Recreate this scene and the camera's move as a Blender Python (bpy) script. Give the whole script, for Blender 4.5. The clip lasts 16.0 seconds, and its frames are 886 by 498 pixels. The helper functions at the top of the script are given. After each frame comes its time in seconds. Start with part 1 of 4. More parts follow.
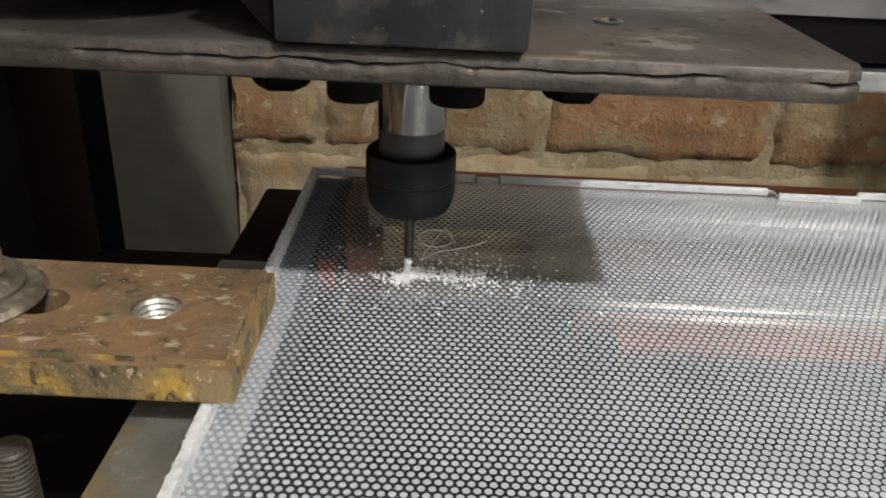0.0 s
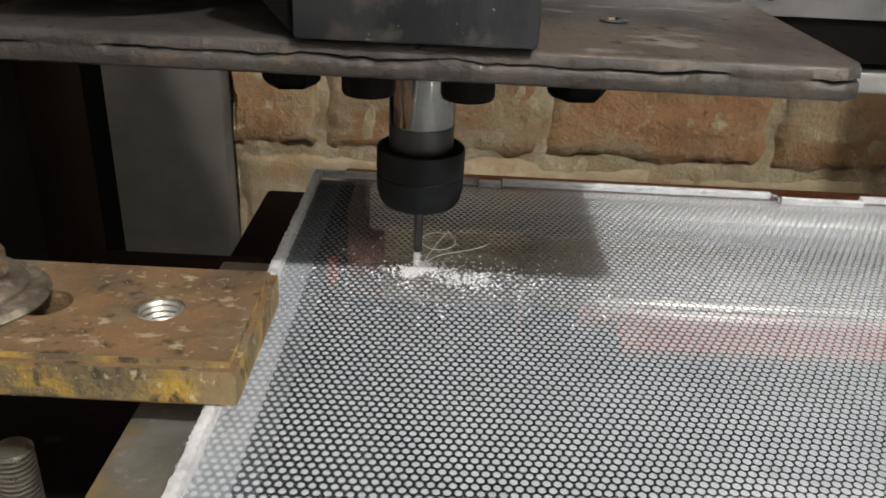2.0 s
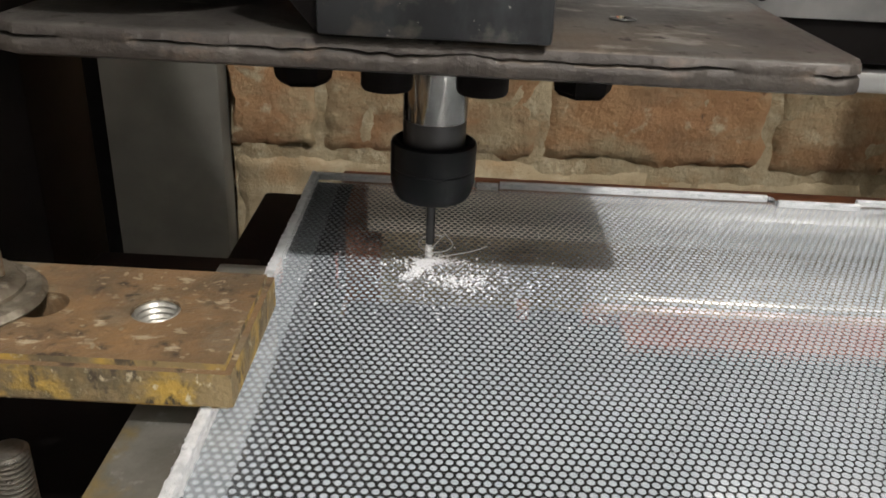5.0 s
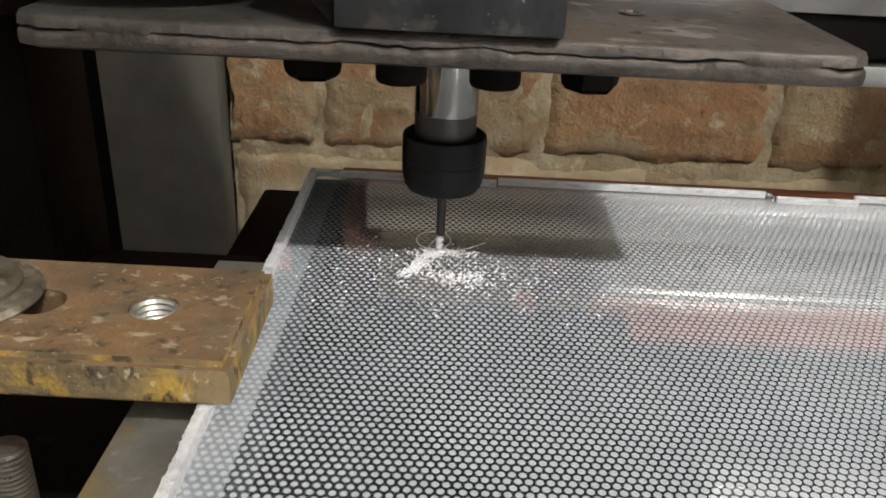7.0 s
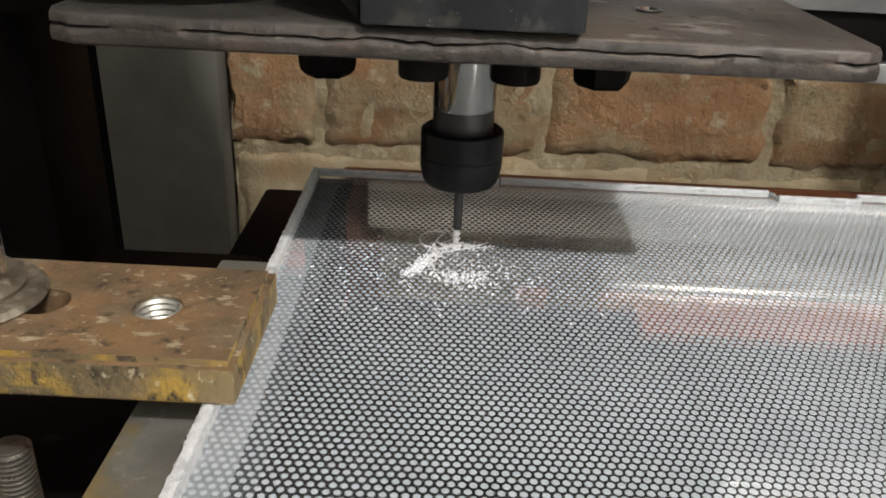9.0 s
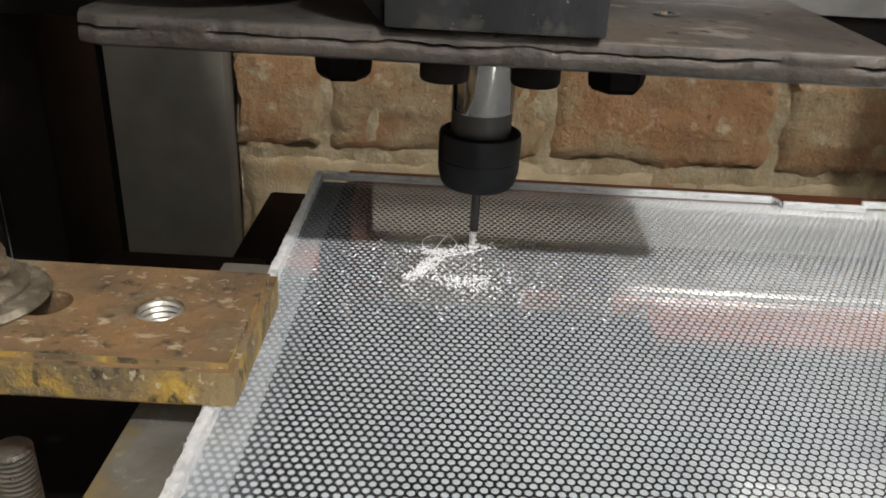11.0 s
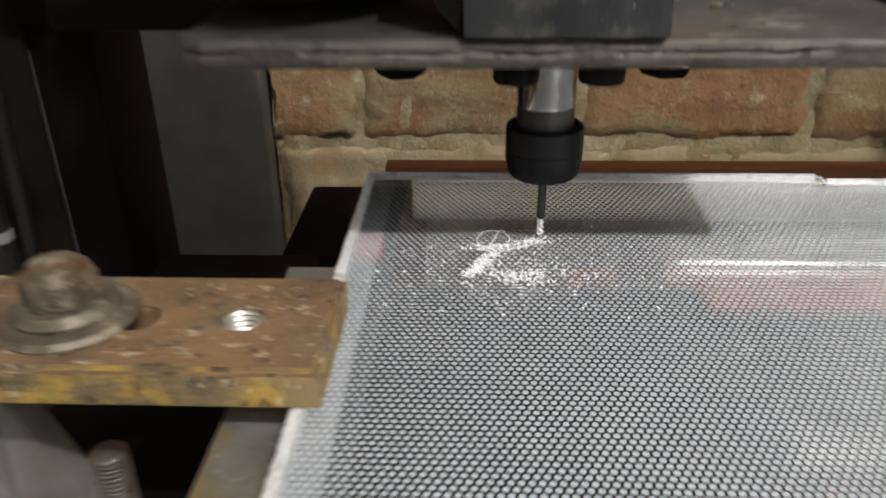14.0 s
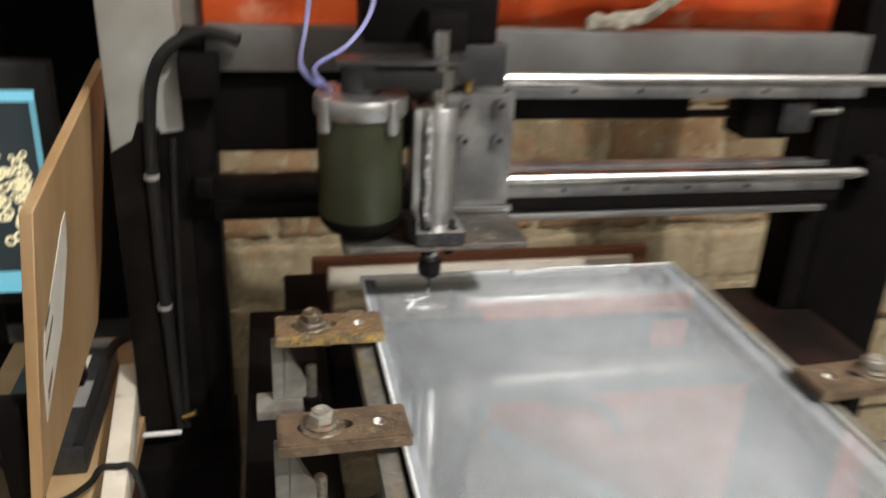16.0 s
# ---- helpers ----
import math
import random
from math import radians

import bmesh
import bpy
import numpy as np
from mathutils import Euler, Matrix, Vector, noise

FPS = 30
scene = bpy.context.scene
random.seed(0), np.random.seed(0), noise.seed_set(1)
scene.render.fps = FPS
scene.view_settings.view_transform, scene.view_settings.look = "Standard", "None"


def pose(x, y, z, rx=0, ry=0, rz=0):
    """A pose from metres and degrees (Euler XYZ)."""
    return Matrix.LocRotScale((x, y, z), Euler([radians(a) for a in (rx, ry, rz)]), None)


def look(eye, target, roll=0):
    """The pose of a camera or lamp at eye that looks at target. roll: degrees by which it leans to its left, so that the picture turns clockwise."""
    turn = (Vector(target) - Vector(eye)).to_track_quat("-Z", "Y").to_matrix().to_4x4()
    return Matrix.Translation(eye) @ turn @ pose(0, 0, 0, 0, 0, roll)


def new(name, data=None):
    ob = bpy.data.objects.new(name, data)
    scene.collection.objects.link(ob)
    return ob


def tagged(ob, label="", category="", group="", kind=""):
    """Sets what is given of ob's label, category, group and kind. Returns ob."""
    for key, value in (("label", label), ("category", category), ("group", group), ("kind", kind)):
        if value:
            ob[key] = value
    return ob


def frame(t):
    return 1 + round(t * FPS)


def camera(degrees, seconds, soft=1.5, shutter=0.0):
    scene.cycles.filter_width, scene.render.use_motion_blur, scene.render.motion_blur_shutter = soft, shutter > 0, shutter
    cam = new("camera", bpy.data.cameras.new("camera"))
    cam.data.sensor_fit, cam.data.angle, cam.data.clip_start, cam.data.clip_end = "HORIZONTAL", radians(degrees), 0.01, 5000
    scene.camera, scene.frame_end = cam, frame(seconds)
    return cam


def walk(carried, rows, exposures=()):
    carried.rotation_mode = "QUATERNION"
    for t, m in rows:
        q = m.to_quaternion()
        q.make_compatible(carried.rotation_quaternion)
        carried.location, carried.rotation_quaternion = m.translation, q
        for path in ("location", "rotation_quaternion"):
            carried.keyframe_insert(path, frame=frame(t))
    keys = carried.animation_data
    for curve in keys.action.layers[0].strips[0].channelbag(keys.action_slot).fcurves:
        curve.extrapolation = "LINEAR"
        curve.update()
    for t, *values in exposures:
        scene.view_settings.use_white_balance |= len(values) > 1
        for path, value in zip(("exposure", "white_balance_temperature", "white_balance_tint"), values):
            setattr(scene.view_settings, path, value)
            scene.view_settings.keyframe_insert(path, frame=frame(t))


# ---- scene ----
cam = camera(57.0, 16.0, soft=1.7, shutter=1.0)
PATH = [
    (0, (0.055, -0.314, 0.12), (0.051, 1.481, -0.762), 2.6),
    (0.5, (0.054, -0.314, 0.12), (0.051, 1.48, -0.763), 2.6),
    (1, (0.055, -0.314, 0.12), (0.049, 1.482, -0.76), 2.6),
    (1.5, (0.054, -0.314, 0.12), (0.049, 1.483, -0.759), 2.6),
    (2, (0.054, -0.314, 0.12), (0.05, 1.483, -0.756), 2.8),
    (2.5, (0.054, -0.314, 0.12), (0.05, 1.484, -0.755), 2.8),
    (3, (0.055, -0.314, 0.12), (0.055, 1.486, -0.752), 3.0),
    (3.5, (0.055, -0.315, 0.12), (0.055, 1.486, -0.751), 3.0),
    (4, (0.054, -0.314, 0.12), (0.057, 1.487, -0.75), 3.1),
    (6.5, (0.055, -0.314, 0.12), (0.051, 1.485, -0.754), 2.7),
    (7, (0.055, -0.314, 0.12), (0.056, 1.483, -0.758), 2.9),
    (7.5, (0.054, -0.314, 0.12), (0.047, 1.479, -0.766), 2.8),
    (8, (0.054, -0.314, 0.12), (0.049, 1.48, -0.764), 2.7),
    (8.5, (0.054, -0.314, 0.12), (0.055, 1.481, -0.762), 2.8),
    (11, (0.055, -0.314, 0.12), (0.042, 1.486, -0.751), 3.0),
    (11.5, (0.053, -0.314, 0.119), (0.026, 1.478, -0.769), 2.6),
    (12, (0.054, -0.316, 0.119), (0.027, 1.478, -0.765), 3.2),
    (12.5, (0.055, -0.315, 0.118), (0.014, 1.476, -0.772), 3.0),
    (13, (0.056, -0.316, 0.119), (0.024, 1.479, -0.763), 3.0),
    (13.5, (0.054, -0.315, 0.12), (0.064, 1.475, -0.771), 3.6),
    (13.8, (0.051, -0.313, 0.121), (0.074, 1.475, -0.774), 3.1),
    (14, (0.047, -0.322, 0.131), (-0.043, 1.451, -0.79), -0.9),
    (14.2, (0.042, -0.352, 0.151), (-0.003, 1.416, -0.783), -2.1),
    (14.4, (0.028, -0.404, 0.179), (0.039, 1.354, -0.775), -2.0),
    (14.5, (0.014, -0.433, 0.199), (0.094, 1.332, -0.738), 0.3),
    (14.8, (-0.006, -0.546, 0.257), (0.124, 1.221, -0.673), 1.5),
    (15, (-0.023, -0.612, 0.298), (0.14, 1.155, -0.626), 1.2),
    (15.2, (-0.036, -0.664, 0.329), (0.128, 1.084, -0.63), 0.8),
    (15.5, (-0.067, -0.739, 0.369), (0.121, 1.04, -0.525), 2.0),
    (15.6, (-0.072, -0.766, 0.381), (0.163, 1.015, -0.497), 2.7),
    (16, (-0.099, -0.884, 0.423), (0.303, 0.907, -0.37), 2.8),
]
walk(cam, [(t, look(eye, target, roll)) for t, eye, target, roll in PATH],
     exposures=((0.0, 0.0), (13.8, 0.0), (14.6, 0.14), (16.0, 0.16)))

# ---- world and lights ----
world = bpy.data.worlds.new("world")
world.use_nodes = True
scene.world = world
world.node_tree.nodes["Background"].inputs[0].default_value = (0.9, 0.95, 1.0, 1)
world.node_tree.nodes["Background"].inputs[1].default_value = 0.02


def lamp(name, at, watts, radius, colour):
    data = bpy.data.lights.new(name, "POINT")
    data.energy, data.shadow_soft_size, data.color = watts, radius, colour
    ob = new(name, data)
    ob.location = at
    return ob


lamp("bulb_light", (2.08, -3.32, 4.62), 870, 0.085, (1.0, 0.967, 0.945))


# ---- materials ----
def mat(name, c1, c2=None, scale=40, rough=0.5, metal=0.0, bump=0.0, fine=6.0, c3=None, stain=6.0, stretch=(1, 1, 1), spread=0.15, edge=(0.45, 0.62), matt=0.0):
    m = bpy.data.materials.new(name)
    m.use_nodes = True
    nt = m.node_tree
    n, ln = nt.nodes, nt.links
    b = n["Principled BSDF"]
    b.inputs["Metallic"].default_value = metal
    c2 = c2 or tuple(v * 0.75 for v in c1)
    tc, mp = n.new("ShaderNodeTexCoord"), n.new("ShaderNodeMapping")
    mp.inputs["Scale"].default_value = stretch
    ln.new(tc.outputs["Object"], mp.inputs[0])

    def noise_at(s, detail=6):
        t = n.new("ShaderNodeTexNoise")
        t.inputs["Scale"].default_value, t.inputs["Detail"].default_value = s, detail
        ln.new(mp.outputs[0], t.inputs["Vector"])
        return t.outputs["Fac"]

    def ramp(src, lo, hi):
        r = n.new("ShaderNodeMapRange")
        r.inputs[1].default_value, r.inputs[2].default_value = lo, hi
        ln.new(src, r.inputs[0])
        return r.outputs[0]

    def mix(fac, a, c):
        x = n.new("ShaderNodeMix")
        x.data_type = "RGBA"
        ln.new(fac, x.inputs[0])
        for sock, v in ((x.inputs[6], a), (x.inputs[7], c)):
            if isinstance(v, tuple):
                sock.default_value = (*v, 1)
            else:
                ln.new(v, sock)
        return x.outputs[2]

    grain = noise_at(scale)
    col = mix(ramp(grain, 0.35, 0.65), c1, c2)
    if c3:
        col = mix(ramp(noise_at(stain, 8), *edge), col, c3)
    ln.new(col, b.inputs["Base Color"])
    r = n.new("ShaderNodeMapRange")
    r.inputs[3].default_value, r.inputs[4].default_value = max(rough - spread, 0.02), min(rough + spread, 1)
    ln.new(noise_at(scale * 0.4), r.inputs[0])
    ln.new(r.outputs[0], b.inputs["Roughness"])
    if matt:
        b.inputs["Specular IOR Level"].default_value = matt
    if bump:
        bp = n.new("ShaderNodeBump")
        bp.inputs["Strength"].default_value, bp.inputs["Distance"].default_value = 1.0, bump
        ln.new(noise_at(scale * fine), bp.inputs["Height"])
        ln.new(bp.outputs[0], b.inputs["Normal"])
    return m


def layered(name, base, layers, rough=0.6, metal=0.0, bumps=(), matt=0.5, tone=0.0):
    """Colour in layers of blotches over a base, each (colour, scale, from, to, stretch, roughness); bumps are (scale, depth)."""
    m = bpy.data.materials.new(name)
    m.use_nodes = True
    n, ln = m.node_tree.nodes, m.node_tree.links
    b = n["Principled BSDF"]
    b.inputs["Metallic"].default_value, b.inputs["Specular IOR Level"].default_value = metal, matt
    tc, info, add, scl = n.new("ShaderNodeTexCoord"), n.new("ShaderNodeObjectInfo"), n.new("ShaderNodeVectorMath"), n.new("ShaderNodeMath")
    scl.operation = "MULTIPLY"
    scl.inputs[1].default_value = 23.0
    ln.new(info.outputs["Random"], scl.inputs[0])
    ln.new(tc.outputs["Object"], add.inputs[0]), ln.new(scl.outputs[0], add.inputs[1])

    def noise_at(scale, stretch=(1, 1, 1), detail=7):
        mp, t = n.new("ShaderNodeMapping"), n.new("ShaderNodeTexNoise")
        mp.inputs["Scale"].default_value = stretch
        t.inputs["Scale"].default_value, t.inputs["Detail"].default_value, t.inputs["Roughness"].default_value = scale, detail, 0.6
        ln.new(add.outputs[0], mp.inputs[0]), ln.new(mp.outputs[0], t.inputs["Vector"])
        return t.outputs["Fac"]

    colour, shine = None, None
    for c, scale, lo, hi, stretch, r in layers:
        mr, mx, mf = n.new("ShaderNodeMapRange"), n.new("ShaderNodeMix"), n.new("ShaderNodeMix")
        mr.inputs[1].default_value, mr.inputs[2].default_value = lo, hi
        mx.data_type = "RGBA"
        ln.new(noise_at(scale, stretch), mr.inputs[0])
        ln.new(mr.outputs[0], mx.inputs[0]), ln.new(mr.outputs[0], mf.inputs[0])
        if colour is None:
            mx.inputs[6].default_value, mf.inputs[2].default_value = (*base, 1), rough
        else:
            ln.new(colour, mx.inputs[6]), ln.new(shine, mf.inputs[2])
        mx.inputs[7].default_value, mf.inputs[3].default_value = (*c, 1), r
        colour, shine = mx.outputs[2], mf.outputs[0]
    if tone:
        hsv, mr = n.new("ShaderNodeHueSaturation"), n.new("ShaderNodeMapRange")
        mr.inputs[3].default_value, mr.inputs[4].default_value = 1 - tone, 1 + tone
        ln.new(info.outputs["Random"], mr.inputs[0]), ln.new(mr.outputs[0], hsv.inputs["Value"]), ln.new(colour, hsv.inputs["Color"])
        colour = hsv.outputs[0]
    ln.new(colour, b.inputs["Base Color"]), ln.new(shine, b.inputs["Roughness"])
    last = None
    for scale, depth in bumps:
        bp = n.new("ShaderNodeBump")
        bp.inputs["Strength"].default_value, bp.inputs["Distance"].default_value = 1.0, depth
        ln.new(noise_at(scale), bp.inputs["Height"])
        if last:
            ln.new(last, bp.inputs["Normal"])
        last = bp.outputs[0]
    if last:
        ln.new(last, b.inputs["Normal"])
    return m


ONE = (1, 1, 1)
BRICK = layered("brick_red", (0.265, 0.150, 0.075), [((0.22, 0.14, 0.078), 18, 0.42, 0.60, ONE, 0.9), ((0.31, 0.185, 0.09), 9, 0.48, 0.66, ONE, 0.9), ((0.285, 0.225, 0.135), 13, 0.44, 0.60, (0.7, 1, 1.2), 0.95), ((0.37, 0.31, 0.205), 34, 0.58, 0.68, ONE, 0.95), ((0.10, 0.06, 0.035), 60, 0.64, 0.72, ONE, 0.95)], 0.9, 0, [(70, 0.004), (300, 0.0012)], 0.2, 0.14)
PALEBRICK = layered("limewashed_brick", (0.32, 0.262, 0.165), [((0.275, 0.215, 0.128), 12, 0.42, 0.64, ONE, 0.9), ((0.29, 0.19, 0.098), 9, 0.56, 0.70, ONE, 0.9), ((0.37, 0.31, 0.205), 30, 0.52, 0.66, ONE, 0.95)], 0.9, 0, [(60, 0.003), (300, 0.001)], 0.2, 0.07)
MORTAR = layered("mortar", (0.33, 0.275, 0.175), [((0.25, 0.195, 0.115), 24, 0.42, 0.62, ONE, 0.95), ((0.40, 0.345, 0.235), 50, 0.54, 0.66, ONE, 0.95), ((0.28, 0.18, 0.09), 14, 0.56, 0.70, ONE, 0.95)], 0.95, 0, [(60, 0.004), (260, 0.0013)], 0.2)
PLASTER = mat("grey_plaster", (0.155, 0.15, 0.126), (0.105, 0.10, 0.084), 9, 0.9, bump=0.001, c3=(0.19, 0.18, 0.152), stain=5)
ROOM = mat("room_wall", (0.46, 0.455, 0.445), (0.38, 0.375, 0.365), 3, 0.9)
FLOOR = mat("concrete_floor", (0.12, 0.115, 0.10), (0.07, 0.065, 0.06), 8, 0.9, bump=0.002)
YELLOWED = layered("yellow_stained_edge", (0.25, 0.185, 0.09), [((0.15, 0.118, 0.07), 95, 0.46, 0.60, (1, 1, 0.6), 0.6), ((0.46, 0.30, 0.065), 105, 0.48, 0.61, (0.7, 1, 0.8), 0.5), ((0.075, 0.058, 0.04), 230, 0.57, 0.66, (1, 1, 0.5), 0.6), ((0.50, 0.43, 0.29), 380, 0.59, 0.66, (1, 1, 0.6), 0.4)], 0.5, 0.1, [(160, 0.0012), (600, 0.0006)])
RUST = layered("rusty_steel", (0.25, 0.155, 0.078), [((0.155, 0.108, 0.064), 50, 0.42, 0.60, ONE, 0.45), ((0.32, 0.185, 0.078), 26, 0.54, 0.68, ONE, 0.55), ((0.235, 0.185, 0.118), 36, 0.54, 0.64, ONE, 0.38), ((0.068, 0.048, 0.032), 120, 0.57, 0.66, ONE, 0.6), ((0.46, 0.38, 0.255), 260, 0.60, 0.66, (0.55, 1, 1), 0.35)], 0.45, 0.15, [(120, 0.0013), (420, 0.0007)])
BROWNRUST = layered("brown_rusty_steel", (0.165, 0.115, 0.072), [((0.10, 0.072, 0.048), 55, 0.42, 0.60, ONE, 0.5), ((0.20, 0.125, 0.066), 28, 0.56, 0.68, ONE, 0.6), ((0.23, 0.19, 0.135), 60, 0.60, 0.68, ONE, 0.42), ((0.05, 0.036, 0.025), 130, 0.62, 0.70, ONE, 0.6)], 0.5, 0.15, [(120, 0.0010), (420, 0.0005)])
OLDSTEEL = layered("greasy_old_steel", (0.20, 0.17, 0.125), [((0.085, 0.066, 0.045), 70, 0.42, 0.60, ONE, 0.5), ((0.34, 0.30, 0.23), 120, 0.56, 0.66, ONE, 0.3), ((0.16, 0.095, 0.05), 45, 0.56, 0.66, ONE, 0.6)], 0.4, 0.4, [(150, 0.0008)])
PLATE = layered("dull_plate_steel", (0.092, 0.085, 0.075), [((0.048, 0.043, 0.038), 30, 0.42, 0.62, ONE, 0.45), ((0.105, 0.082, 0.060), 13, 0.50, 0.66, ONE, 0.5), ((0.20, 0.185, 0.16), 90, 0.60, 0.68, (0.5, 1, 1), 0.3), ((0.04, 0.033, 0.028), 160, 0.62, 0.68, ONE, 0.6)], 0.42, 0.45, [(200, 0.0004)])
ZPLATE = mat("scuffed_carriage_steel", (0.15, 0.15, 0.148), (0.105, 0.105, 0.103), 30, 0.42, 0.55, bump=0.0003, c3=(0.22, 0.215, 0.205), stain=18)
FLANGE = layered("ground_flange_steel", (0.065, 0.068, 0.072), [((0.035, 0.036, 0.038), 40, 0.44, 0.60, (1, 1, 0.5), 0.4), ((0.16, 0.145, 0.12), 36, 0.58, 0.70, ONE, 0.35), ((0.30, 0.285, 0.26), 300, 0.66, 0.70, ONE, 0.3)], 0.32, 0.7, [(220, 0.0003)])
WELD = layered("scaled_edge", (0.066, 0.056, 0.047), [((0.036, 0.030, 0.025), 55, 0.44, 0.60, (0.5, 1, 1), 0.55), ((0.105, 0.080, 0.060), 80, 0.56, 0.66, (0.6, 1, 1), 0.5), ((0.028, 0.023, 0.02), 180, 0.60, 0.68, (0.5, 1, 1), 0.6)], 0.5, 0.3, [(240, 0.0007)])
SCUFF = mat("bright_scuff", (0.44, 0.36, 0.245), (0.30, 0.235, 0.155), 200, 0.4, 0.3)
CHROME = mat("ground_steel", (0.60, 0.59, 0.56), (0.50, 0.49, 0.47), 50, 0.15, 1.0, stretch=(1, 1, 0.1), spread=0.06)
DARKSTEEL = mat("oiled_dark_steel", (0.055, 0.055, 0.055), (0.035, 0.035, 0.037), 60, 0.4, 0.5)
BLACKNUT = mat("blackened_nut", (0.0055, 0.0065, 0.008), (0.004, 0.005, 0.006), 80, 0.42, 0.0, spread=0.08, matt=0.22)
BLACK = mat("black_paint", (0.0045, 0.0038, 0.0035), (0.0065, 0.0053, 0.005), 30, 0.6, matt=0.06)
NOSE = mat("turned_spindle_steel", (0.36, 0.355, 0.34), (0.25, 0.245, 0.235), 60, 0.13, 1.0, stretch=(1, 1, 0.05), spread=0.06)
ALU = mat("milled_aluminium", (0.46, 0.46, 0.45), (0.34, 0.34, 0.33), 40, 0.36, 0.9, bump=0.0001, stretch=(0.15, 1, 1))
GREYPAINT = mat("grey_painted_steel", (0.30, 0.30, 0.27), (0.24, 0.24, 0.22), 12, 0.6, bump=0.0003, c3=(0.20, 0.18, 0.15), stain=5)
BEAM = mat("dull_beam_paint", (0.13, 0.128, 0.121), (0.09, 0.088, 0.083), 14, 0.6, bump=0.0003, c3=(0.08, 0.07, 0.062), stain=8)
BRACKET = mat("dusty_bracket_paint", (0.24, 0.235, 0.205), (0.17, 0.165, 0.145), 24, 0.65, c3=(0.12, 0.105, 0.085), stain=26)
BARGREY = layered("grey_flat_bar", (0.225, 0.215, 0.185), [((0.15, 0.14, 0.115), 40, 0.44, 0.60, ONE, 0.5), ((0.26, 0.195, 0.085), 34, 0.57, 0.66, ONE, 0.5), ((0.30, 0.29, 0.26), 150, 0.60, 0.68, ONE, 0.4)], 0.45, 0.3, [(160, 0.0004)])
STUD = layered("greasy_stud", (0.38, 0.35, 0.30), [((0.26, 0.23, 0.18), 160, 0.44, 0.60, ONE, 0.4), ((0.46, 0.43, 0.37), 90, 0.56, 0.66, ONE, 0.25)], 0.3, 0.85, [(400, 0.0002)])
ZINC = mat("worn_zinc", (0.50, 0.49, 0.44), (0.34, 0.32, 0.27), 60, 0.42, 0.6, bump=0.0003, spread=0.2)
GREEN = mat("olive_motor_paint", (0.030, 0.034, 0.017), (0.023, 0.026, 0.013), 30, 0.33, spread=0.1, matt=0.35)
WOOD = mat("plywood", (0.385, 0.245, 0.118), (0.30, 0.18, 0.080), 16, 0.55, bump=0.0004, stretch=(1, 1, 0.12), c3=(0.46, 0.33, 0.185), stain=9, edge=(0.42, 0.68))
BROWNWOOD = mat("brown_board", (0.22, 0.085, 0.035), (0.15, 0.055, 0.022), 14, 0.6, stretch=(0.2, 1, 1))
TARP = mat("orange_tarp", (0.95, 0.20, 0.05), (0.86, 0.13, 0.03), 10, 0.32, bump=0.0006, c3=(0.97, 0.45, 0.26), stain=13, edge=(0.56, 0.70))
CABLE = mat("black_rubber", (0.011, 0.0105, 0.010), (0.016, 0.015, 0.014), 40, 0.5, matt=0.25)
BLUEWIRE = mat("blue_wire", (0.20, 0.22, 0.55), (0.30, 0.30, 0.50), 30, 0.5)
COVER_SHADE = mat("cover_and_shade", (0.006, 0.005, 0.0045), (0.0035, 0.003, 0.0028), 20, 0.55, c3=(0.011, 0.009, 0.008), stain=12, matt=0.05)
WHITEPLASTIC = mat("white_plastic", (0.72, 0.72, 0.70), (0.62, 0.62, 0.6), 30, 0.5)
DOT = mat("white_ink", (0.372, 0.390, 0.408), (0.325, 0.343, 0.360), 30, 0.8)
FROST = mat("sawn_frosted_edge", (0.92, 0.93, 0.93), (0.74, 0.76, 0.76), 420, 0.6, bump=0.001, c3=(0.55, 0.57, 0.57), stain=150, edge=(0.55, 0.68))
CHIP = mat("acrylic_swarf", (0.96, 0.96, 0.96), (0.93, 0.93, 0.93), 200, 0.3)
EDGE_REFLECT_A = mat("pale_edge_reflection", (0.21, 0.222, 0.23), (0.15, 0.16, 0.168), 160, 0.7)
EDGE_REFLECT_B = mat("grey_edge_reflection", (0.025, 0.027, 0.03), (0.016, 0.018, 0.02), 60, 0.7)
RAGCLOTH = mat("grimy_cloth", (0.34, 0.31, 0.25), (0.20, 0.18, 0.14), 60, 0.9)
WHITEPAINT = mat("off_white_paint", (0.74, 0.69, 0.58), (0.62, 0.57, 0.46), 18, 0.65, c3=(0.48, 0.40, 0.30), stain=24, edge=(0.6, 0.7))
BAND_CREAM = mat("bright_band_cream", (0.86, 0.80, 0.68), (0.80, 0.73, 0.60), 18, 0.5)
DEVICE = mat("grey_casing", (0.30, 0.29, 0.28), (0.25, 0.24, 0.23), 20, 0.4)
PAPER = mat("paper_label", (0.70, 0.69, 0.62), (0.6, 0.58, 0.5), 20, 0.7)
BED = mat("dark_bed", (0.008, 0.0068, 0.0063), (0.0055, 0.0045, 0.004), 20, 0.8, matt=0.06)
TABLE = mat("stained_black_table", (0.010, 0.007, 0.006), (0.006, 0.005, 0.0045), 20, 0.5, matt=0.15, c3=(0.026, 0.012, 0.009), stain=9)
BRASS = mat("brass", (0.55, 0.38, 0.14), None, 40, 0.3, 1.0)


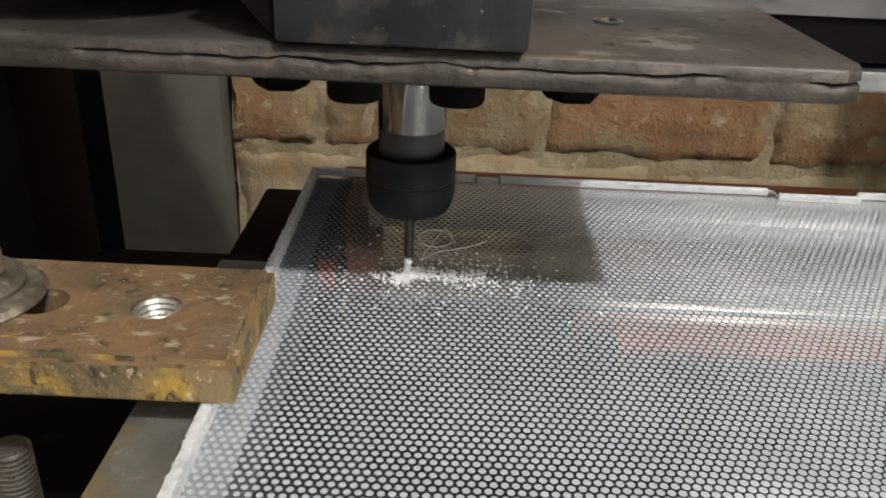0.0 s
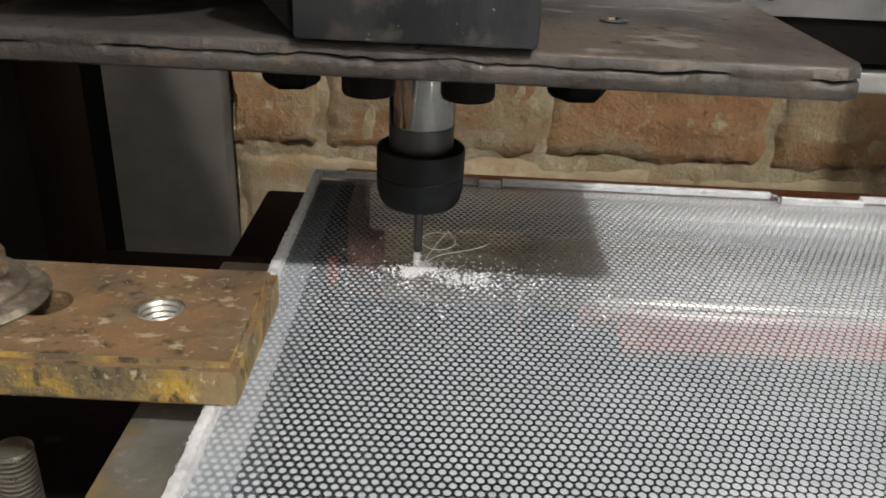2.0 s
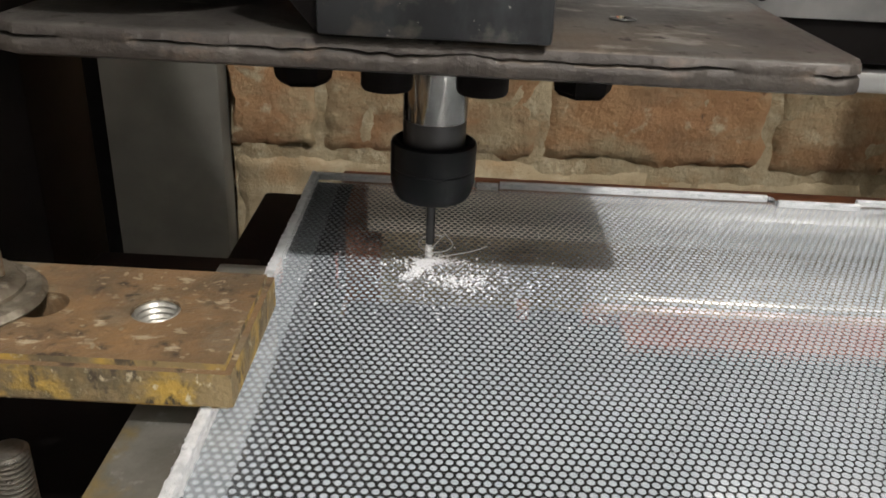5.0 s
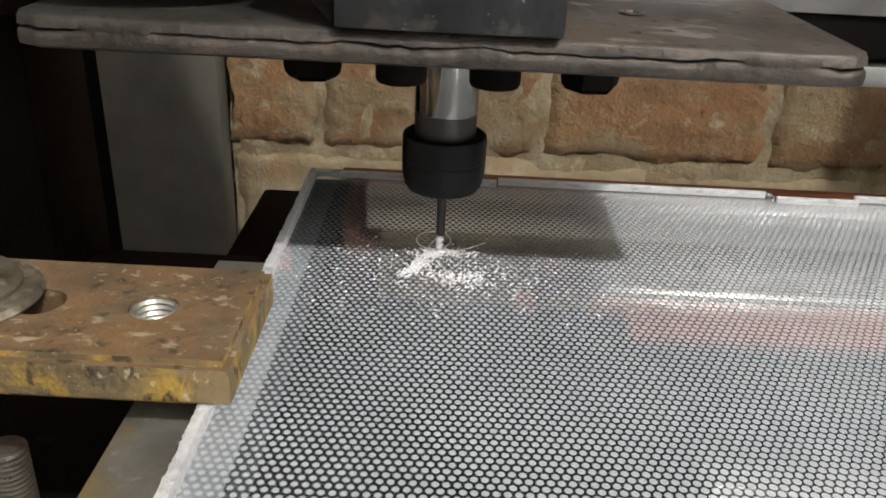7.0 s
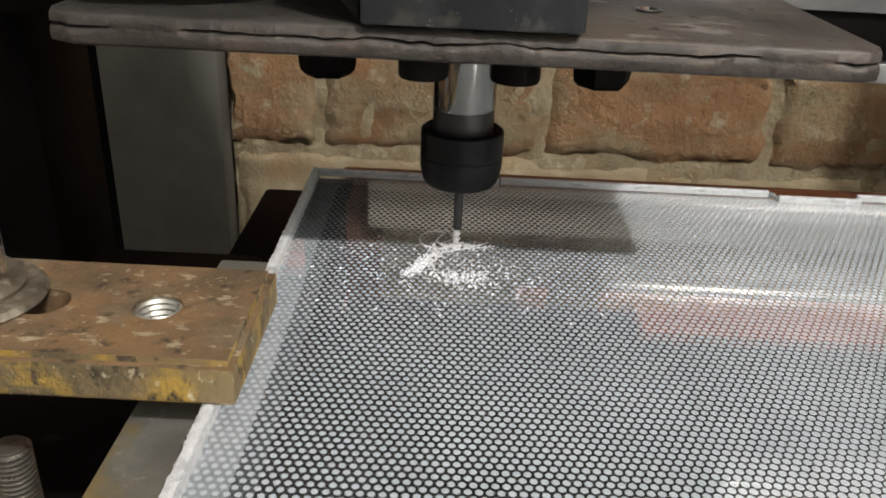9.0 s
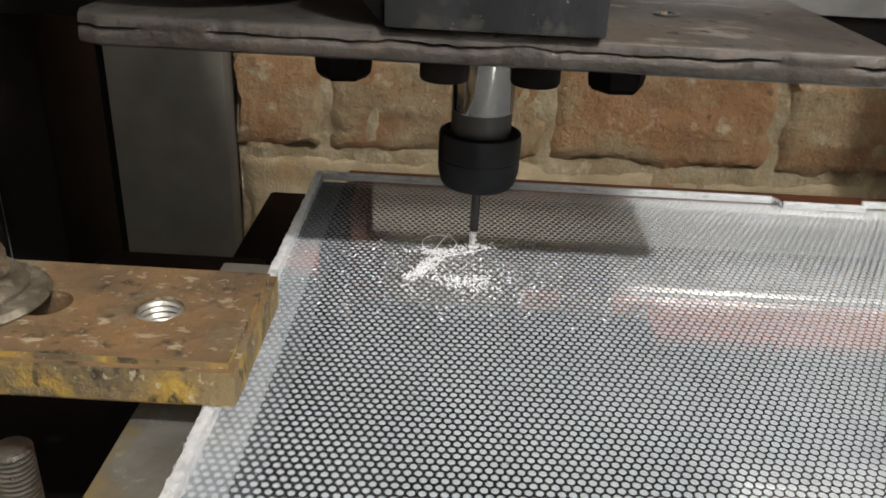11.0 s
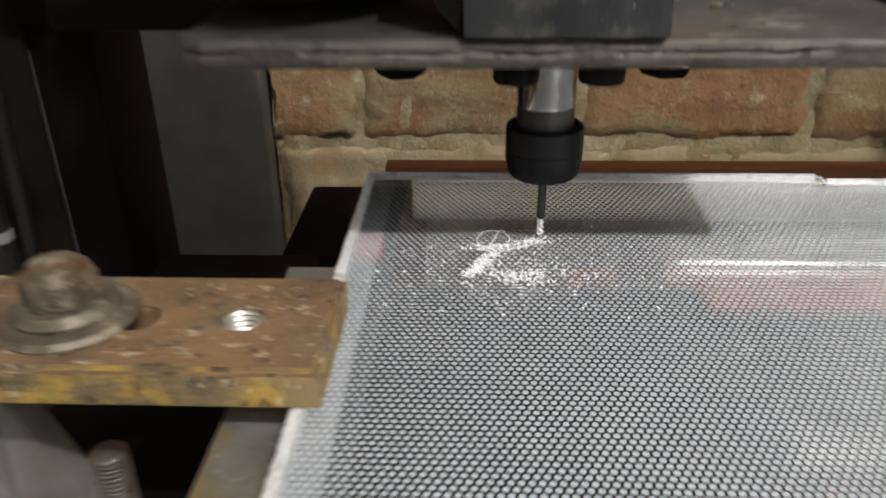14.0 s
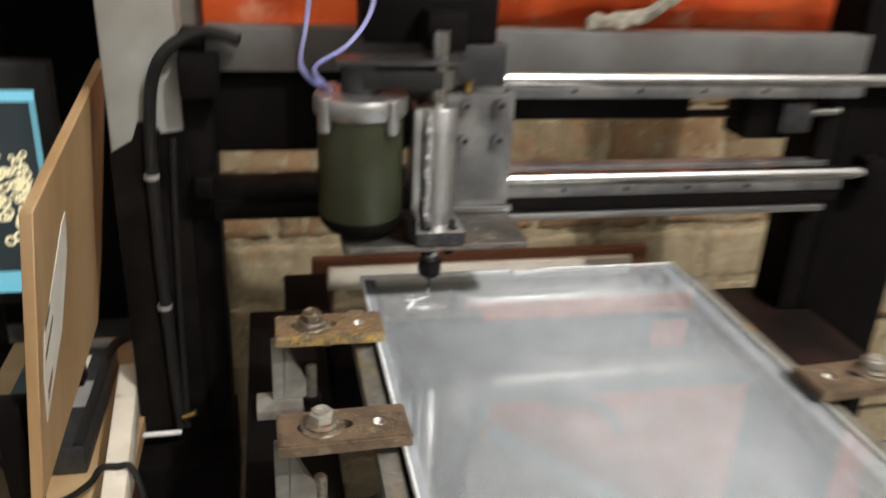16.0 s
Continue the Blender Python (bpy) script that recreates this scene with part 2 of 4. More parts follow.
def clear(name, rough):
    """Clear acrylic under a thin uneven film of dust and fine scratches."""
    m = bpy.data.materials.new(name)
    m.use_nodes = True
    nt = m.node_tree
    n, ln = nt.nodes, nt.links
    b = n["Principled BSDF"]
    b.inputs["Base Color"].default_value = (0.97, 0.985, 0.98, 1)
    b.inputs["Transmission Weight"].default_value, b.inputs["IOR"].default_value = 1.0, 1.49
    b.inputs["Roughness"].default_value, b.inputs["Specular IOR Level"].default_value = rough, 1.0
    tc = n.new("ShaderNodeTexCoord")
    dust, mix, fac = n.new("ShaderNodeBsdfDiffuse"), n.new("ShaderNodeMixShader"), n.new("ShaderNodeMath")
    dust.inputs[0].default_value = (0.74, 0.76, 0.78, 1)
    levels = []
    for scale, lo, hi, top, stretch in ((5, 0.45, 0.75, 0.05, (1, 1, 1)), (60, 0.60, 0.80, 0.05, (1, 0.25, 1)), (420, 0.68, 0.74, 0.20, (1, 1, 1))):
        mp, t, r = n.new("ShaderNodeMapping"), n.new("ShaderNodeTexNoise"), n.new("ShaderNodeMapRange")
        mp.inputs["Scale"].default_value = stretch
        t.inputs["Scale"].default_value, t.inputs["Detail"].default_value = scale, 5
        r.inputs[1].default_value, r.inputs[2].default_value, r.inputs[4].default_value = lo, hi, top
        ln.new(tc.outputs["Object"], mp.inputs[0]), ln.new(mp.outputs[0], t.inputs["Vector"]), ln.new(t.outputs["Fac"], r.inputs[0])
        levels.append(r.outputs[0])
    both = n.new("ShaderNodeMath")
    ln.new(levels[0], both.inputs[0]), ln.new(levels[1], both.inputs[1])
    ln.new(both.outputs[0], fac.inputs[0]), ln.new(levels[2], fac.inputs[1])
    base = n.new("ShaderNodeMath")
    base.inputs[1].default_value = 0.003
    ln.new(fac.outputs[0], base.inputs[0])
    ln.new(base.outputs[0], mix.inputs[0]), ln.new(b.outputs[0], mix.inputs[1]), ln.new(dust.outputs[0], mix.inputs[2])
    ln.new(mix.outputs[0], n["Material Output"].inputs[0])
    return m


ACRYLIC = clear("clear_acrylic", 0.034)


def glow(name, colour, power):
    m = bpy.data.materials.new(name)
    m.use_nodes = True
    b = m.node_tree.nodes["Principled BSDF"]
    b.inputs["Base Color"].default_value = (0.02, 0.02, 0.02, 1)
    b.inputs["Emission Color"].default_value, b.inputs["Emission Strength"].default_value = (*colour, 1), power
    b.inputs["Roughness"].default_value = 0.3
    return m


# ---- shape helpers ----
def box(bm, x0, x1, y0, y1, z0, z1, bevel=0.0, m=None):
    before = set(bm.verts)
    r = bmesh.ops.create_cube(bm, size=1.0)
    bmesh.ops.transform(bm, matrix=Matrix.Translation(((x0 + x1) / 2, (y0 + y1) / 2, (z0 + z1) / 2)) @ Matrix.Diagonal((x1 - x0, y1 - y0, z1 - z0, 1)), verts=r["verts"])
    if bevel:
        es = {e for v in r["verts"] for e in v.link_edges}
        bmesh.ops.bevel(bm, geom=list(es), offset=bevel, segments=2, affect="EDGES", profile=0.5)
    if m is not None:
        bmesh.ops.transform(bm, matrix=m, verts=[v for v in bm.verts if v not in before])
    return bm


def lathe(bm, profile, axis_at=(0, 0, 0), seg=40, m=None):
    """Turns (radius, height) pairs about a vertical axis."""
    rings = []
    t = Matrix.Translation(axis_at) if m is None else m
    for r, z in profile:
        if r < 1e-6:
            rings.append([bm.verts.new(t @ Vector((0, 0, z)))])
        else:
            rings.append([bm.verts.new(t @ Vector((r * math.cos(2 * math.pi * k / seg), r * math.sin(2 * math.pi * k / seg), z))) for k in range(seg)])
    for a, b in zip(rings, rings[1:]):
        for k in range(seg):
            q = [a[k % len(a)], a[(k + 1) % len(a)], b[(k + 1) % len(b)], b[k % len(b)]]
            q = list(dict.fromkeys(q))
            if len(q) > 2:
                bm.faces.new(q)
    return bm


def between(a, b):
    a, b = Vector(a), Vector(b)
    return Matrix.Translation(a) @ (b - a).to_track_quat("Z", "Y").to_matrix().to_4x4(), (b - a).length


def rod(bm, a, b, r, seg=20, chamfer=0.0):
    m, h = between(a, b)
    c = chamfer
    prof = [(0, 0), (r - c, 0), (r, c), (r, h - c), (r - c, h), (0, h)] if c else [(0, 0), (r, 0), (r, h), (0, h)]
    return lathe(bm, prof, seg=seg, m=m)


def threaded(bm, at, r, z0, z1, pitch=0.00175, depth=0.0011, seg=24):
    prof = [(0, z0), (r - depth, z0)]
    z = z0 + 0.0006
    while z < z1 - pitch:
        prof += [(r - depth, z), (r, z + pitch * 0.38), (r, z + pitch * 0.62), (r - depth, z + pitch)]
        z += pitch
    prof += [(r - depth, z1 - 0.0004), (r - depth * 1.6, z1), (0, z1)]
    return lathe(bm, prof, at, seg)


def hexagon(bm, at, across, z0, z1, turn=0.0, sides=6, round_top=0.0006):
    r = across / 2 / math.cos(math.pi / sides)
    m = Matrix.Translation(at) @ pose(0, 0, 0, 0, 0, turn)
    c = round_top
    return lathe(bm, [(0, z0), (r - c, z0), (r, z0 + c), (r, z1 - c), (r - c * 2, z1), (0, z1)], seg=sides, m=m)


def cord(bm, pts, r, seg=8, smooth=6):
    ps = [Vector(p) for p in pts]
    path = []
    for k in range(len(ps) - 1):
        p0, p1, p2, p3 = ps[max(k - 1, 0)], ps[k], ps[k + 1], ps[min(k + 2, len(ps) - 1)]
        for j in range(smooth):
            u = j / smooth
            path.append(0.5 * (2 * p1 + (p2 - p0) * u + (2 * p0 - 5 * p1 + 4 * p2 - p3) * u * u + (3 * p1 - p0 - 3 * p2 + p3) * u ** 3))
    path.append(ps[-1])
    rings = []
    for k, p in enumerate(path):
        d = (path[min(k + 1, len(path) - 1)] - path[max(k - 1, 0)]).normalized()
        a = d.orthogonal().normalized() if not rings else (side - d * side.dot(d)).normalized()
        side = a
        b = d.cross(a)
        rings.append([bm.verts.new(p + (a * math.cos(2 * math.pi * q / seg) + b * math.sin(2 * math.pi * q / seg)) * r) for q in range(seg)])
    for a, b in zip(rings, rings[1:]):
        for q in range(seg):
            bm.faces.new((a[q], a[(q + 1) % seg], b[(q + 1) % seg], b[q]))
    bm.faces.new(rings[0][::-1]), bm.faces.new(rings[-1])
    return bm


def mesh_of(name, bm, material, smooth=35):
    bmesh.ops.recalc_face_normals(bm, faces=bm.faces)
    me = bpy.data.meshes.new(name)
    bm.to_mesh(me)
    bm.free()
    me.materials.append(material)
    if smooth:
        me.shade_smooth()
        me.set_sharp_from_angle(angle=radians(smooth))
    return me


def part(name, bm, material, parent, label="", smooth=35):
    ob = new(name, mesh_of(name, bm, material, smooth))
    ob.parent = parent
    if label:
        ob["label"] = label
    return ob


def thing(name, at, label, category, group="", kind=""):
    ob = new(name)
    ob.empty_display_size = 0.02
    ob.location = at
    return tagged(ob, label, category, group, kind)


def solo(name, bm, material, label, category="", group="", kind="", smooth=35, at=(0, 0, 0)):
    ob = new(name, mesh_of(name, bm, material, smooth))
    ob.location = at
    return tagged(ob, label, category, group, kind)


def B(*a, **k):
    return box(bmesh.new(), *a, **k)


# ---- room ----
FLOOR_Z = -0.85
solo("floor", B(-3.2, 3.2, -4.6, 1.6, FLOOR_Z - 0.05, FLOOR_Z), FLOOR, "dark dusty concrete workshop floor", kind="structure")
solo("ceiling", B(-3.2, 3.2, -4.6, 1.6, 5.2, 5.25), ROOM, "dim grey workshop ceiling", kind="structure")
solo("wall_west", B(-3.25, -3.2, -4.6, 1.6, FLOOR_Z, 5.2), ROOM, "dim plastered side wall", kind="structure")
solo("wall_east", B(3.2, 3.25, -4.6, 0.72, FLOOR_Z, 5.2), ROOM, "dim plastered side wall", kind="structure")
solo("wall_south", B(-3.2, 3.2, -4.65, -4.6, FLOOR_Z, 5.2), ROOM, "dim plastered wall behind the machine", kind="structure")
WALL_Y = 0.60
# the recess is an unlit void; its gloom is coloured into back and lintel
solo("wall_recess", B(-3.2, 0.0, 1.55, 1.6, FLOOR_Z, 5.2), BED, "back of the recess, its darkness put into black colour", kind="structure")
solo("wall_lintel", B(-3.2, -0.331, 0.61, 0.72, 0.42, 5.2), BED, "unseen lintel over the recess, coloured black", kind="structure")
wall = solo("wall_north", B(-0.33, 3.2, WALL_Y + 0.022, 0.72, FLOOR_Z, 5.2), MORTAR, "rough brick wall with smeared pale mortar", kind="structure")
solo("wall_pier", B(-0.335, -0.202, WALL_Y - 0.03, WALL_Y + 0.007, FLOOR_Z, 2.5, 0.004), PLASTER, "grey plastered pier on the brick wall", kind="structure")


def bricks():
    L, H, G = 0.256, 0.1235, 0.0065
    rnd = random.Random(4)

    def brick(length):
        bm = bmesh.new()
        bmesh.ops.create_grid(bm, x_segments=26, y_segments=13, size=0.5)
        sd = rnd.uniform(0, 50)
        for v in bm.verts:
            u, w = v.co.x, v.co.y
            rim = max(abs(u), abs(w)) > 0.49
            near = max(abs(u) * length - length / 2 + 0.02, abs(w) * H - H / 2 + 0.016, 0)
            p = Vector((u * length * 28, w * H * 28, sd))
            y = noise.noise(p) * 0.004 + noise.noise(p * 2.7) * 0.003 + near * 0.09 + (0.009 if rim else 0)
            j = Vector((noise.noise(p * 1.5 + Vector((9, 0, 0))), 0, noise.noise(p * 1.5 + Vector((0, 9, 0))))) * 0.009
            v.co = Vector((u * length, y, w * H)) + (j if near > 0.008 else Vector())
        return mesh_of("brick", bm, BRICK, 60)

    # uneven bed of mortar that the bricks sit in
    bm = bmesh.new()
    bmesh.ops.create_grid(bm, x_segments=190, y_segments=110, size=0.5)
    for v in bm.verts:
        x, z = 0.50 + v.co.x * 1.40, 0.05 + v.co.y * 1.70
        p = Vector((x * 30, z * 34, 3))
        v.co = Vector((x, WALL_Y + (0.0062 if z > -0.205 else 0.0042) - 0.009 * noise.noise(p * 0.6) - 0.004 * noise.noise(p * 2), z))
    part("mortar_bed", bm, MORTAR, wall, smooth=60)
    whole = [brick(L) for k in range(14)]
    pale = [me.copy() for me in whole]
    for me in pale:
        me.materials[0] = PALEBRICK
    for row in range(-5, 8):
        z = -0.1405 + row * 0.130
        for col in range(-3, 5):
            x = 0.295 + col * 0.262 - (0 if row % 2 == 0 else 0.131)
            x0, x1 = max(x - L / 2, -0.2), x + L / 2
            if z > 0.75 or x1 - x0 < 0.03:
                continue
            ob = new("brick", rnd.choice(whole if row >= 0 else pale) if x1 - x0 > L - 0.001 else brick(x1 - x0))
            if row < 0:
                ob.data.materials[0] = PALEBRICK
            ob.parent = wall
            ob.location = ((x0 + x1) / 2, WALL_Y + rnd.uniform(-0.004, 0.003), z + rnd.uniform(-0.002, 0.002))
            ob.rotation_euler = (0, radians(rnd.uniform(-0.9, 0.9)), 0)


bricks()

# ---- acrylic light-guide sheet ----
T = 0.008
SHEET_W, SHEET_L = 0.405, 0.66


def crust():
    """The sawn side: a lumpy strip of melted swarf down the whole edge."""
    bm = bmesh.new()
    rows = []
    n = 700
    for k in range(n + 1):
        y = -SHEET_L + 0.0002 + (SHEET_L - 0.0004) * k / n
        out = []
        for j, (x, z) in enumerate(((0.0022, -T + 0.0004), (0.0020, 0.0003), (0.0010, 0.0007), (-0.0004, 0.0006), (-0.0010, -0.0010), (-0.0007, -T * 0.6), (-0.0004, -T + 0.0004))):
            p = Vector((j * 0.9, y * 900, 5))
            a, b = noise.noise(p), noise.noise(p + Vector((0, 40, 9)))
            out.append(bm.verts.new((x + 0.0007 * a + (0.0003 * noise.noise(Vector((7, y * 300, 0))) if x < 0.0015 else 0), y, z + 0.0005 * b if 0 < j < 6 else z)))
        rows.append(out)
    for a, b in zip(rows, rows[1:]):
        for j in range(7):
            bm.faces.new((a[j], a[(j + 1) % 7], b[(j + 1) % 7], b[j]))
    bm.faces.new(rows[0]), bm.faces.new(rows[-1][::-1])
    return bm


def sheet():
    root = thing("acrylic_sheet", (0, 0, 0), "clear acrylic light-guide sheet with printed white dots and sawn edges", "acrylic sheet")
    outline = [(0, 0), (0.0665, 0), (0.0665, -0.0022), (0.076, -0.0022), (0.076, 0), (0.186, 0), (0.188, -0.0015), (0.188, -0.005), (0.2225, -0.005), (0.2225, 0), (SHEET_W, 0), (SHEET_W, -SHEET_L), (0, -SHEET_L)]
    bm = bmesh.new()
    top = [bm.verts.new((x, y, 0)) for x, y in outline]
    bot = [bm.verts.new((x, y, -T)) for x, y in outline]
    bm.faces.new(top[::-1]), bm.faces.new(bot)
    n = len(outline)
    for k in range(n):
        bm.faces.new((top[k], top[(k + 1) % n], bot[(k + 1) % n], bot[k]))
    slab = part("slab", bm, ACRYLIC, root, smooth=0)
    slab.visible_shadow = False
    z0, z1 = -T + 0.0003, 0.0003
    e, f = -0.0003, 0.0014
    part("frosted_edge", crust(), FROST, root, "rough white sawn edge crusted with melted swarf", smooth=20)
    part("frosted_edge", B(SHEET_W - f, SHEET_W - e, -SHEET_L + e, -e, z0, z1), FROST, root, "rough white sawn edge")
    for a, b, y in ((f, 0.0661, 0), (0.0669, 0.0756, -0.0022), (0.0764, 0.186, 0), (0.189, 0.222, -0.005), (0.2229, SHEET_W - f, 0)):
        part("frosted_edge", B(a, b, y - f, y - e, z0, z1), FROST, root, "rough white sawn edge")
    # whitish reflection of the sawn sides, laid under the dots as coloured strips
    part("edge_reflection_strip", B(0.0012, 0.0110, -SHEET_L, -0.003, -T - 0.0012, -T - 0.0004), EDGE_REFLECT_A, root, "pale strip under the border imitating the edge's reflection")
    part("edge_reflection_strip", B(0.0111, 0.0165, -SHEET_L, -0.003, -T - 0.0012, -T - 0.0004), EDGE_REFLECT_B, root, "thin grey strip under the border imitating the edge's fading reflection")
    part("edge_reflection_strip", B(SHEET_W - 0.020, SHEET_W - 0.0018, -SHEET_L, -0.003, -T - 0.0012, -T - 0.0004), EDGE_REFLECT_A, root, "pale strip under the border imitating the edge's reflection")
    # printed dots, larger towards the middle of the sheet
    P = 0.00243
    verts, faces = [], []
    row, y = 0, -0.004
    ring = [(math.cos(math.pi * k / 4 + 0.39), math.sin(math.pi * k / 4 + 0.39)) for k in range(8)]
    while y > -SHEET_L + 0.003:
        x = 0.0025 + (P / 2 if row % 2 else 0)
        while x < SHEET_W - 0.002:
            u = min(x / 0.17, (SHEET_W - x) / 0.10, 1.0)
            r = P * (0.325 + 0.13 * u)
            k = len(verts)
            verts += [(x + r * c, y + r * s, -T - 0.0002) for c, s in ring]
            faces.append(tuple(range(k, k + 8)))
            x += P
        y -= P * 0.866
        row += 1
    me = bpy.data.meshes.new("dots")
    me.from_pydata(verts, [], faces)
    me.materials.append(DOT)
    ob = new("printed_dots", me)
    ob.parent = root
    tagged(ob, "hexagonal pattern of printed white dots", kind="stuff")


sheet()


# ---- machine bed ----
def bed():
    root = thing("machine_bed", (0, 0, FLOOR_Z), "black welded steel machine bed with long side bars", "machine bed")
    o = -FLOOR_Z
    part("side_bar", B(-0.022, -0.0035, -0.70, -0.065, o - 0.030, o - T - 0.002, 0.0008), BARGREY, root, "worn zinc-grey flat bar")
    part("side_bar", B(0.385, 0.43, -0.70, -0.02, o - 0.030, o - T - 0.002, 0.0008), BARGREY, root, "worn zinc-grey flat bar")
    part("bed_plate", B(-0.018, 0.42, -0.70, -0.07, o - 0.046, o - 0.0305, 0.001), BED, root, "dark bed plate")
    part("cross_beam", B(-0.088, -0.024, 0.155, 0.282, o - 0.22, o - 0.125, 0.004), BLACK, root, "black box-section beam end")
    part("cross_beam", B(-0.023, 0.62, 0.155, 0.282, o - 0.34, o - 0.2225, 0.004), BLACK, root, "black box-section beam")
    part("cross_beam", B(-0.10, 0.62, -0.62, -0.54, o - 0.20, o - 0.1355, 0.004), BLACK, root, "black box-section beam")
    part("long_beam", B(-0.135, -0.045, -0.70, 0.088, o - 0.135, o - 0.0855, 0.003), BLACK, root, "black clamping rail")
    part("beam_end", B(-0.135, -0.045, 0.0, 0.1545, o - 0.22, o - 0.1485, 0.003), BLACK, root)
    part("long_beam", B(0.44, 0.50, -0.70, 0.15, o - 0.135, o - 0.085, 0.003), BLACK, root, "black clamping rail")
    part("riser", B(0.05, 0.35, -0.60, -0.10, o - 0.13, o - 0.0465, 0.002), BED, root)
    for x in (-0.05, 0.56):
        for y in (-0.58, 0.22):
            part("leg", B(x - 0.03, x + 0.03, y - 0.03, y + 0.03, 0, o - 0.2205 if y < 0 or x < 0 else o - 0.3405, 0.003), BLACK, root)
    return root


bed()


def clamp(at, turn, label, bolt_material=ZINC, steel=BROWNRUST, flank=BROWNRUST):
    """A bar clamp; its tip lies at the origin, it reaches back along -x."""
    root = thing("clamp", at, label, "clamp", "bar clamps along the sheet")
    root.rotation_euler = (0, 0, radians(turn))
    L, W, H = 0.110, 0.048, 0.0125
    # bar with a threaded hole and a slot
    bm = bmesh.new()
    outer = [(0, W / 2), (0, -W / 2), (-L, -W / 2), (-L, W / 2)]
    hole = [(-0.025 + 0.0062 * math.cos(2 * math.pi * k / 20), 0.0062 * math.sin(2 * math.pi * k / 20)) for k in range(20)]
    slot = [(-0.0705 + 0.0165 * (1 if math.cos(a) > 0 else -1) + 0.0065 * math.cos(a), 0.0065 * math.sin(a)) for a in [2 * math.pi * (k + 0.5) / 24 for k in range(24)]]
    for z in (0.0, H):
        loops = []
        for pts in (outer, hole, slot):
            vs = [bm.verts.new((x, y, z)) for x, y in pts]
            loops += [bm.edges.new((vs[k], vs[(k + 1) % len(vs)])) for k in range(len(vs))]
        bmesh.ops.triangle_fill(bm, edges=loops, use_beauty=True)
    bm.verts.ensure_lookup_table()
    half = len(bm.verts) // 2
    base = 0
    for pts in (outer, hole, slot):
        n = len(pts)
        for k in range(n):
            a, b = base + k, base + (k + 1) % n
            bm.faces.new((bm.verts[a], bm.verts[b], bm.verts[b + half], bm.verts[a + half]))
        base += n
    rims = [e for e in bm.edges if len(e.link_faces) == 2 and e.calc_face_angle(0) > 1.0 and all(v.index in (0, 1, 2, 3, half, half + 1, half + 2, half + 3) for v in e.verts)]
    bmesh.ops.bevel(bm, geom=rims, offset=0.0017, segments=4, affect="EDGES")
    bar = part("bar", bm, steel, root, "rusty flat bar with yellow paint remnants" if flank is YELLOWED else "rusty brown flat bar")
    bar.data.materials.append(flank)
    for p in bar.data.polygons:
        if abs(p.normal.z) < 0.8 and (abs(p.center.y) > W / 2 - 0.002 or p.center.x > -0.002 or p.center.x < -L + 0.002):
            p.material_index = 1
    # scuffs and nicks on the top face
    rnd = random.Random(int(at[1] * 1000))
    bm = bmesh.new()
    for k in range(70):
        x, y = -rnd.uniform(0.004, 0.058), rnd.uniform(-0.021, 0.021)
        if (x + 0.025) ** 2 + y * y < 0.0075 ** 2 or (x < -0.045 and abs(y) < 0.009):
            continue
        l, w = 0.0003 + 0.0019 * rnd.random() ** 3, rnd.uniform(0.0002, 0.0008)
        m = Matrix.Translation((x, y, H + 0.0001)) @ pose(0, 0, 0, 0, 0, rnd.gauss(8, 70))
        ring = [bm.verts.new(m @ Vector((l * math.cos(a) * rnd.uniform(0.6, 1.2), w * math.sin(a) * rnd.uniform(0.6, 1.3), rnd.uniform(0.0, 0.00025)))) for a in (0, 1, 2, 3, 4.1, 5.2)]
        bm.faces.new(ring)
    part("scuff", bm, SCUFF, bar, "bright scuffs in the rust", smooth=0)
    # threads inside the round hole
    bm = bmesh.new()
    prof, z = [], 0.001
    while z < H - 0.0006:
        prof += [(0.0061, z), (0.0053, z + 0.0009)]
        z += 0.00175
    lathe(bm, prof, (-0.025, 0, 0), 24)
    part("thread", bm, ZINC, bar, "bright cut thread")
    bm = bmesh.new()
    lathe(bm, [(0.0064, H), (0.0185, H), (0.0190, H + 0.0008), (0.0178, H + 0.0024), (0.0064, H + 0.0030)], (-0.073, 0, 0), 40)
    lathe(bm, [(0.0064, H + 0.0029), (0.0142, H + 0.0027), (0.0145, H + 0.0040), (0.0125, H + 0.0062), (0.0064, H + 0.0064)], (-0.0735, 0.0005, 0), 40)
    part("washer", bm, OLDSTEEL, root, "greasy steel washers")
    bm = bmesh.new()
    hexagon(bm, (-0.0735, 0, 0), 0.0185, H + 0.0064, H + 0.0145, 12)
    lathe(bm, [(0.0075, H + 0.0140), (0.0070, H + 0.0168), (0.0035, H + 0.0168), (0.003, H + 0.0155), (0, H + 0.0155)], (-0.0735, 0, 0), 24)
    rod(bm, (-0.0735, 0, -0.004), (-0.0735, 0, H + 0.0064), 0.0058)
    part("clamp_bolt", bm, bolt_material, root, "greasy hexagon bolt")
    return root


clamp((0.0075, -0.136, 0.0), 0, "rusty steel bar clamp with yellow edge beside the drill", bolt_material=OLDSTEEL, steel=RUST, flank=YELLOWED)
clamp((0.0065, -0.310, 0.0), 1.5, "rusty brown bar clamp holding the sheet edge")
clamp((0.398, -0.300, 0.0), 183, "rusty brown bar clamp on the opposite sheet edge")


def stud(at, z0, z1, label):
    root = thing("threaded_stud", (at[0], at[1], z0), label, "threaded rod", "studs in the clamping rail")
    bm = bmesh.new()
    threaded(bm, (0, 0, 0), 0.0058, 0, z1 - z0)
    part("rod", bm, STUD, root)
    bm = bmesh.new()
    hexagon(bm, (0, 0, 0), 0.019, 0.0, 0.010, 20)
    part("nut", bm, BLACK, root, "black hexagon nut")


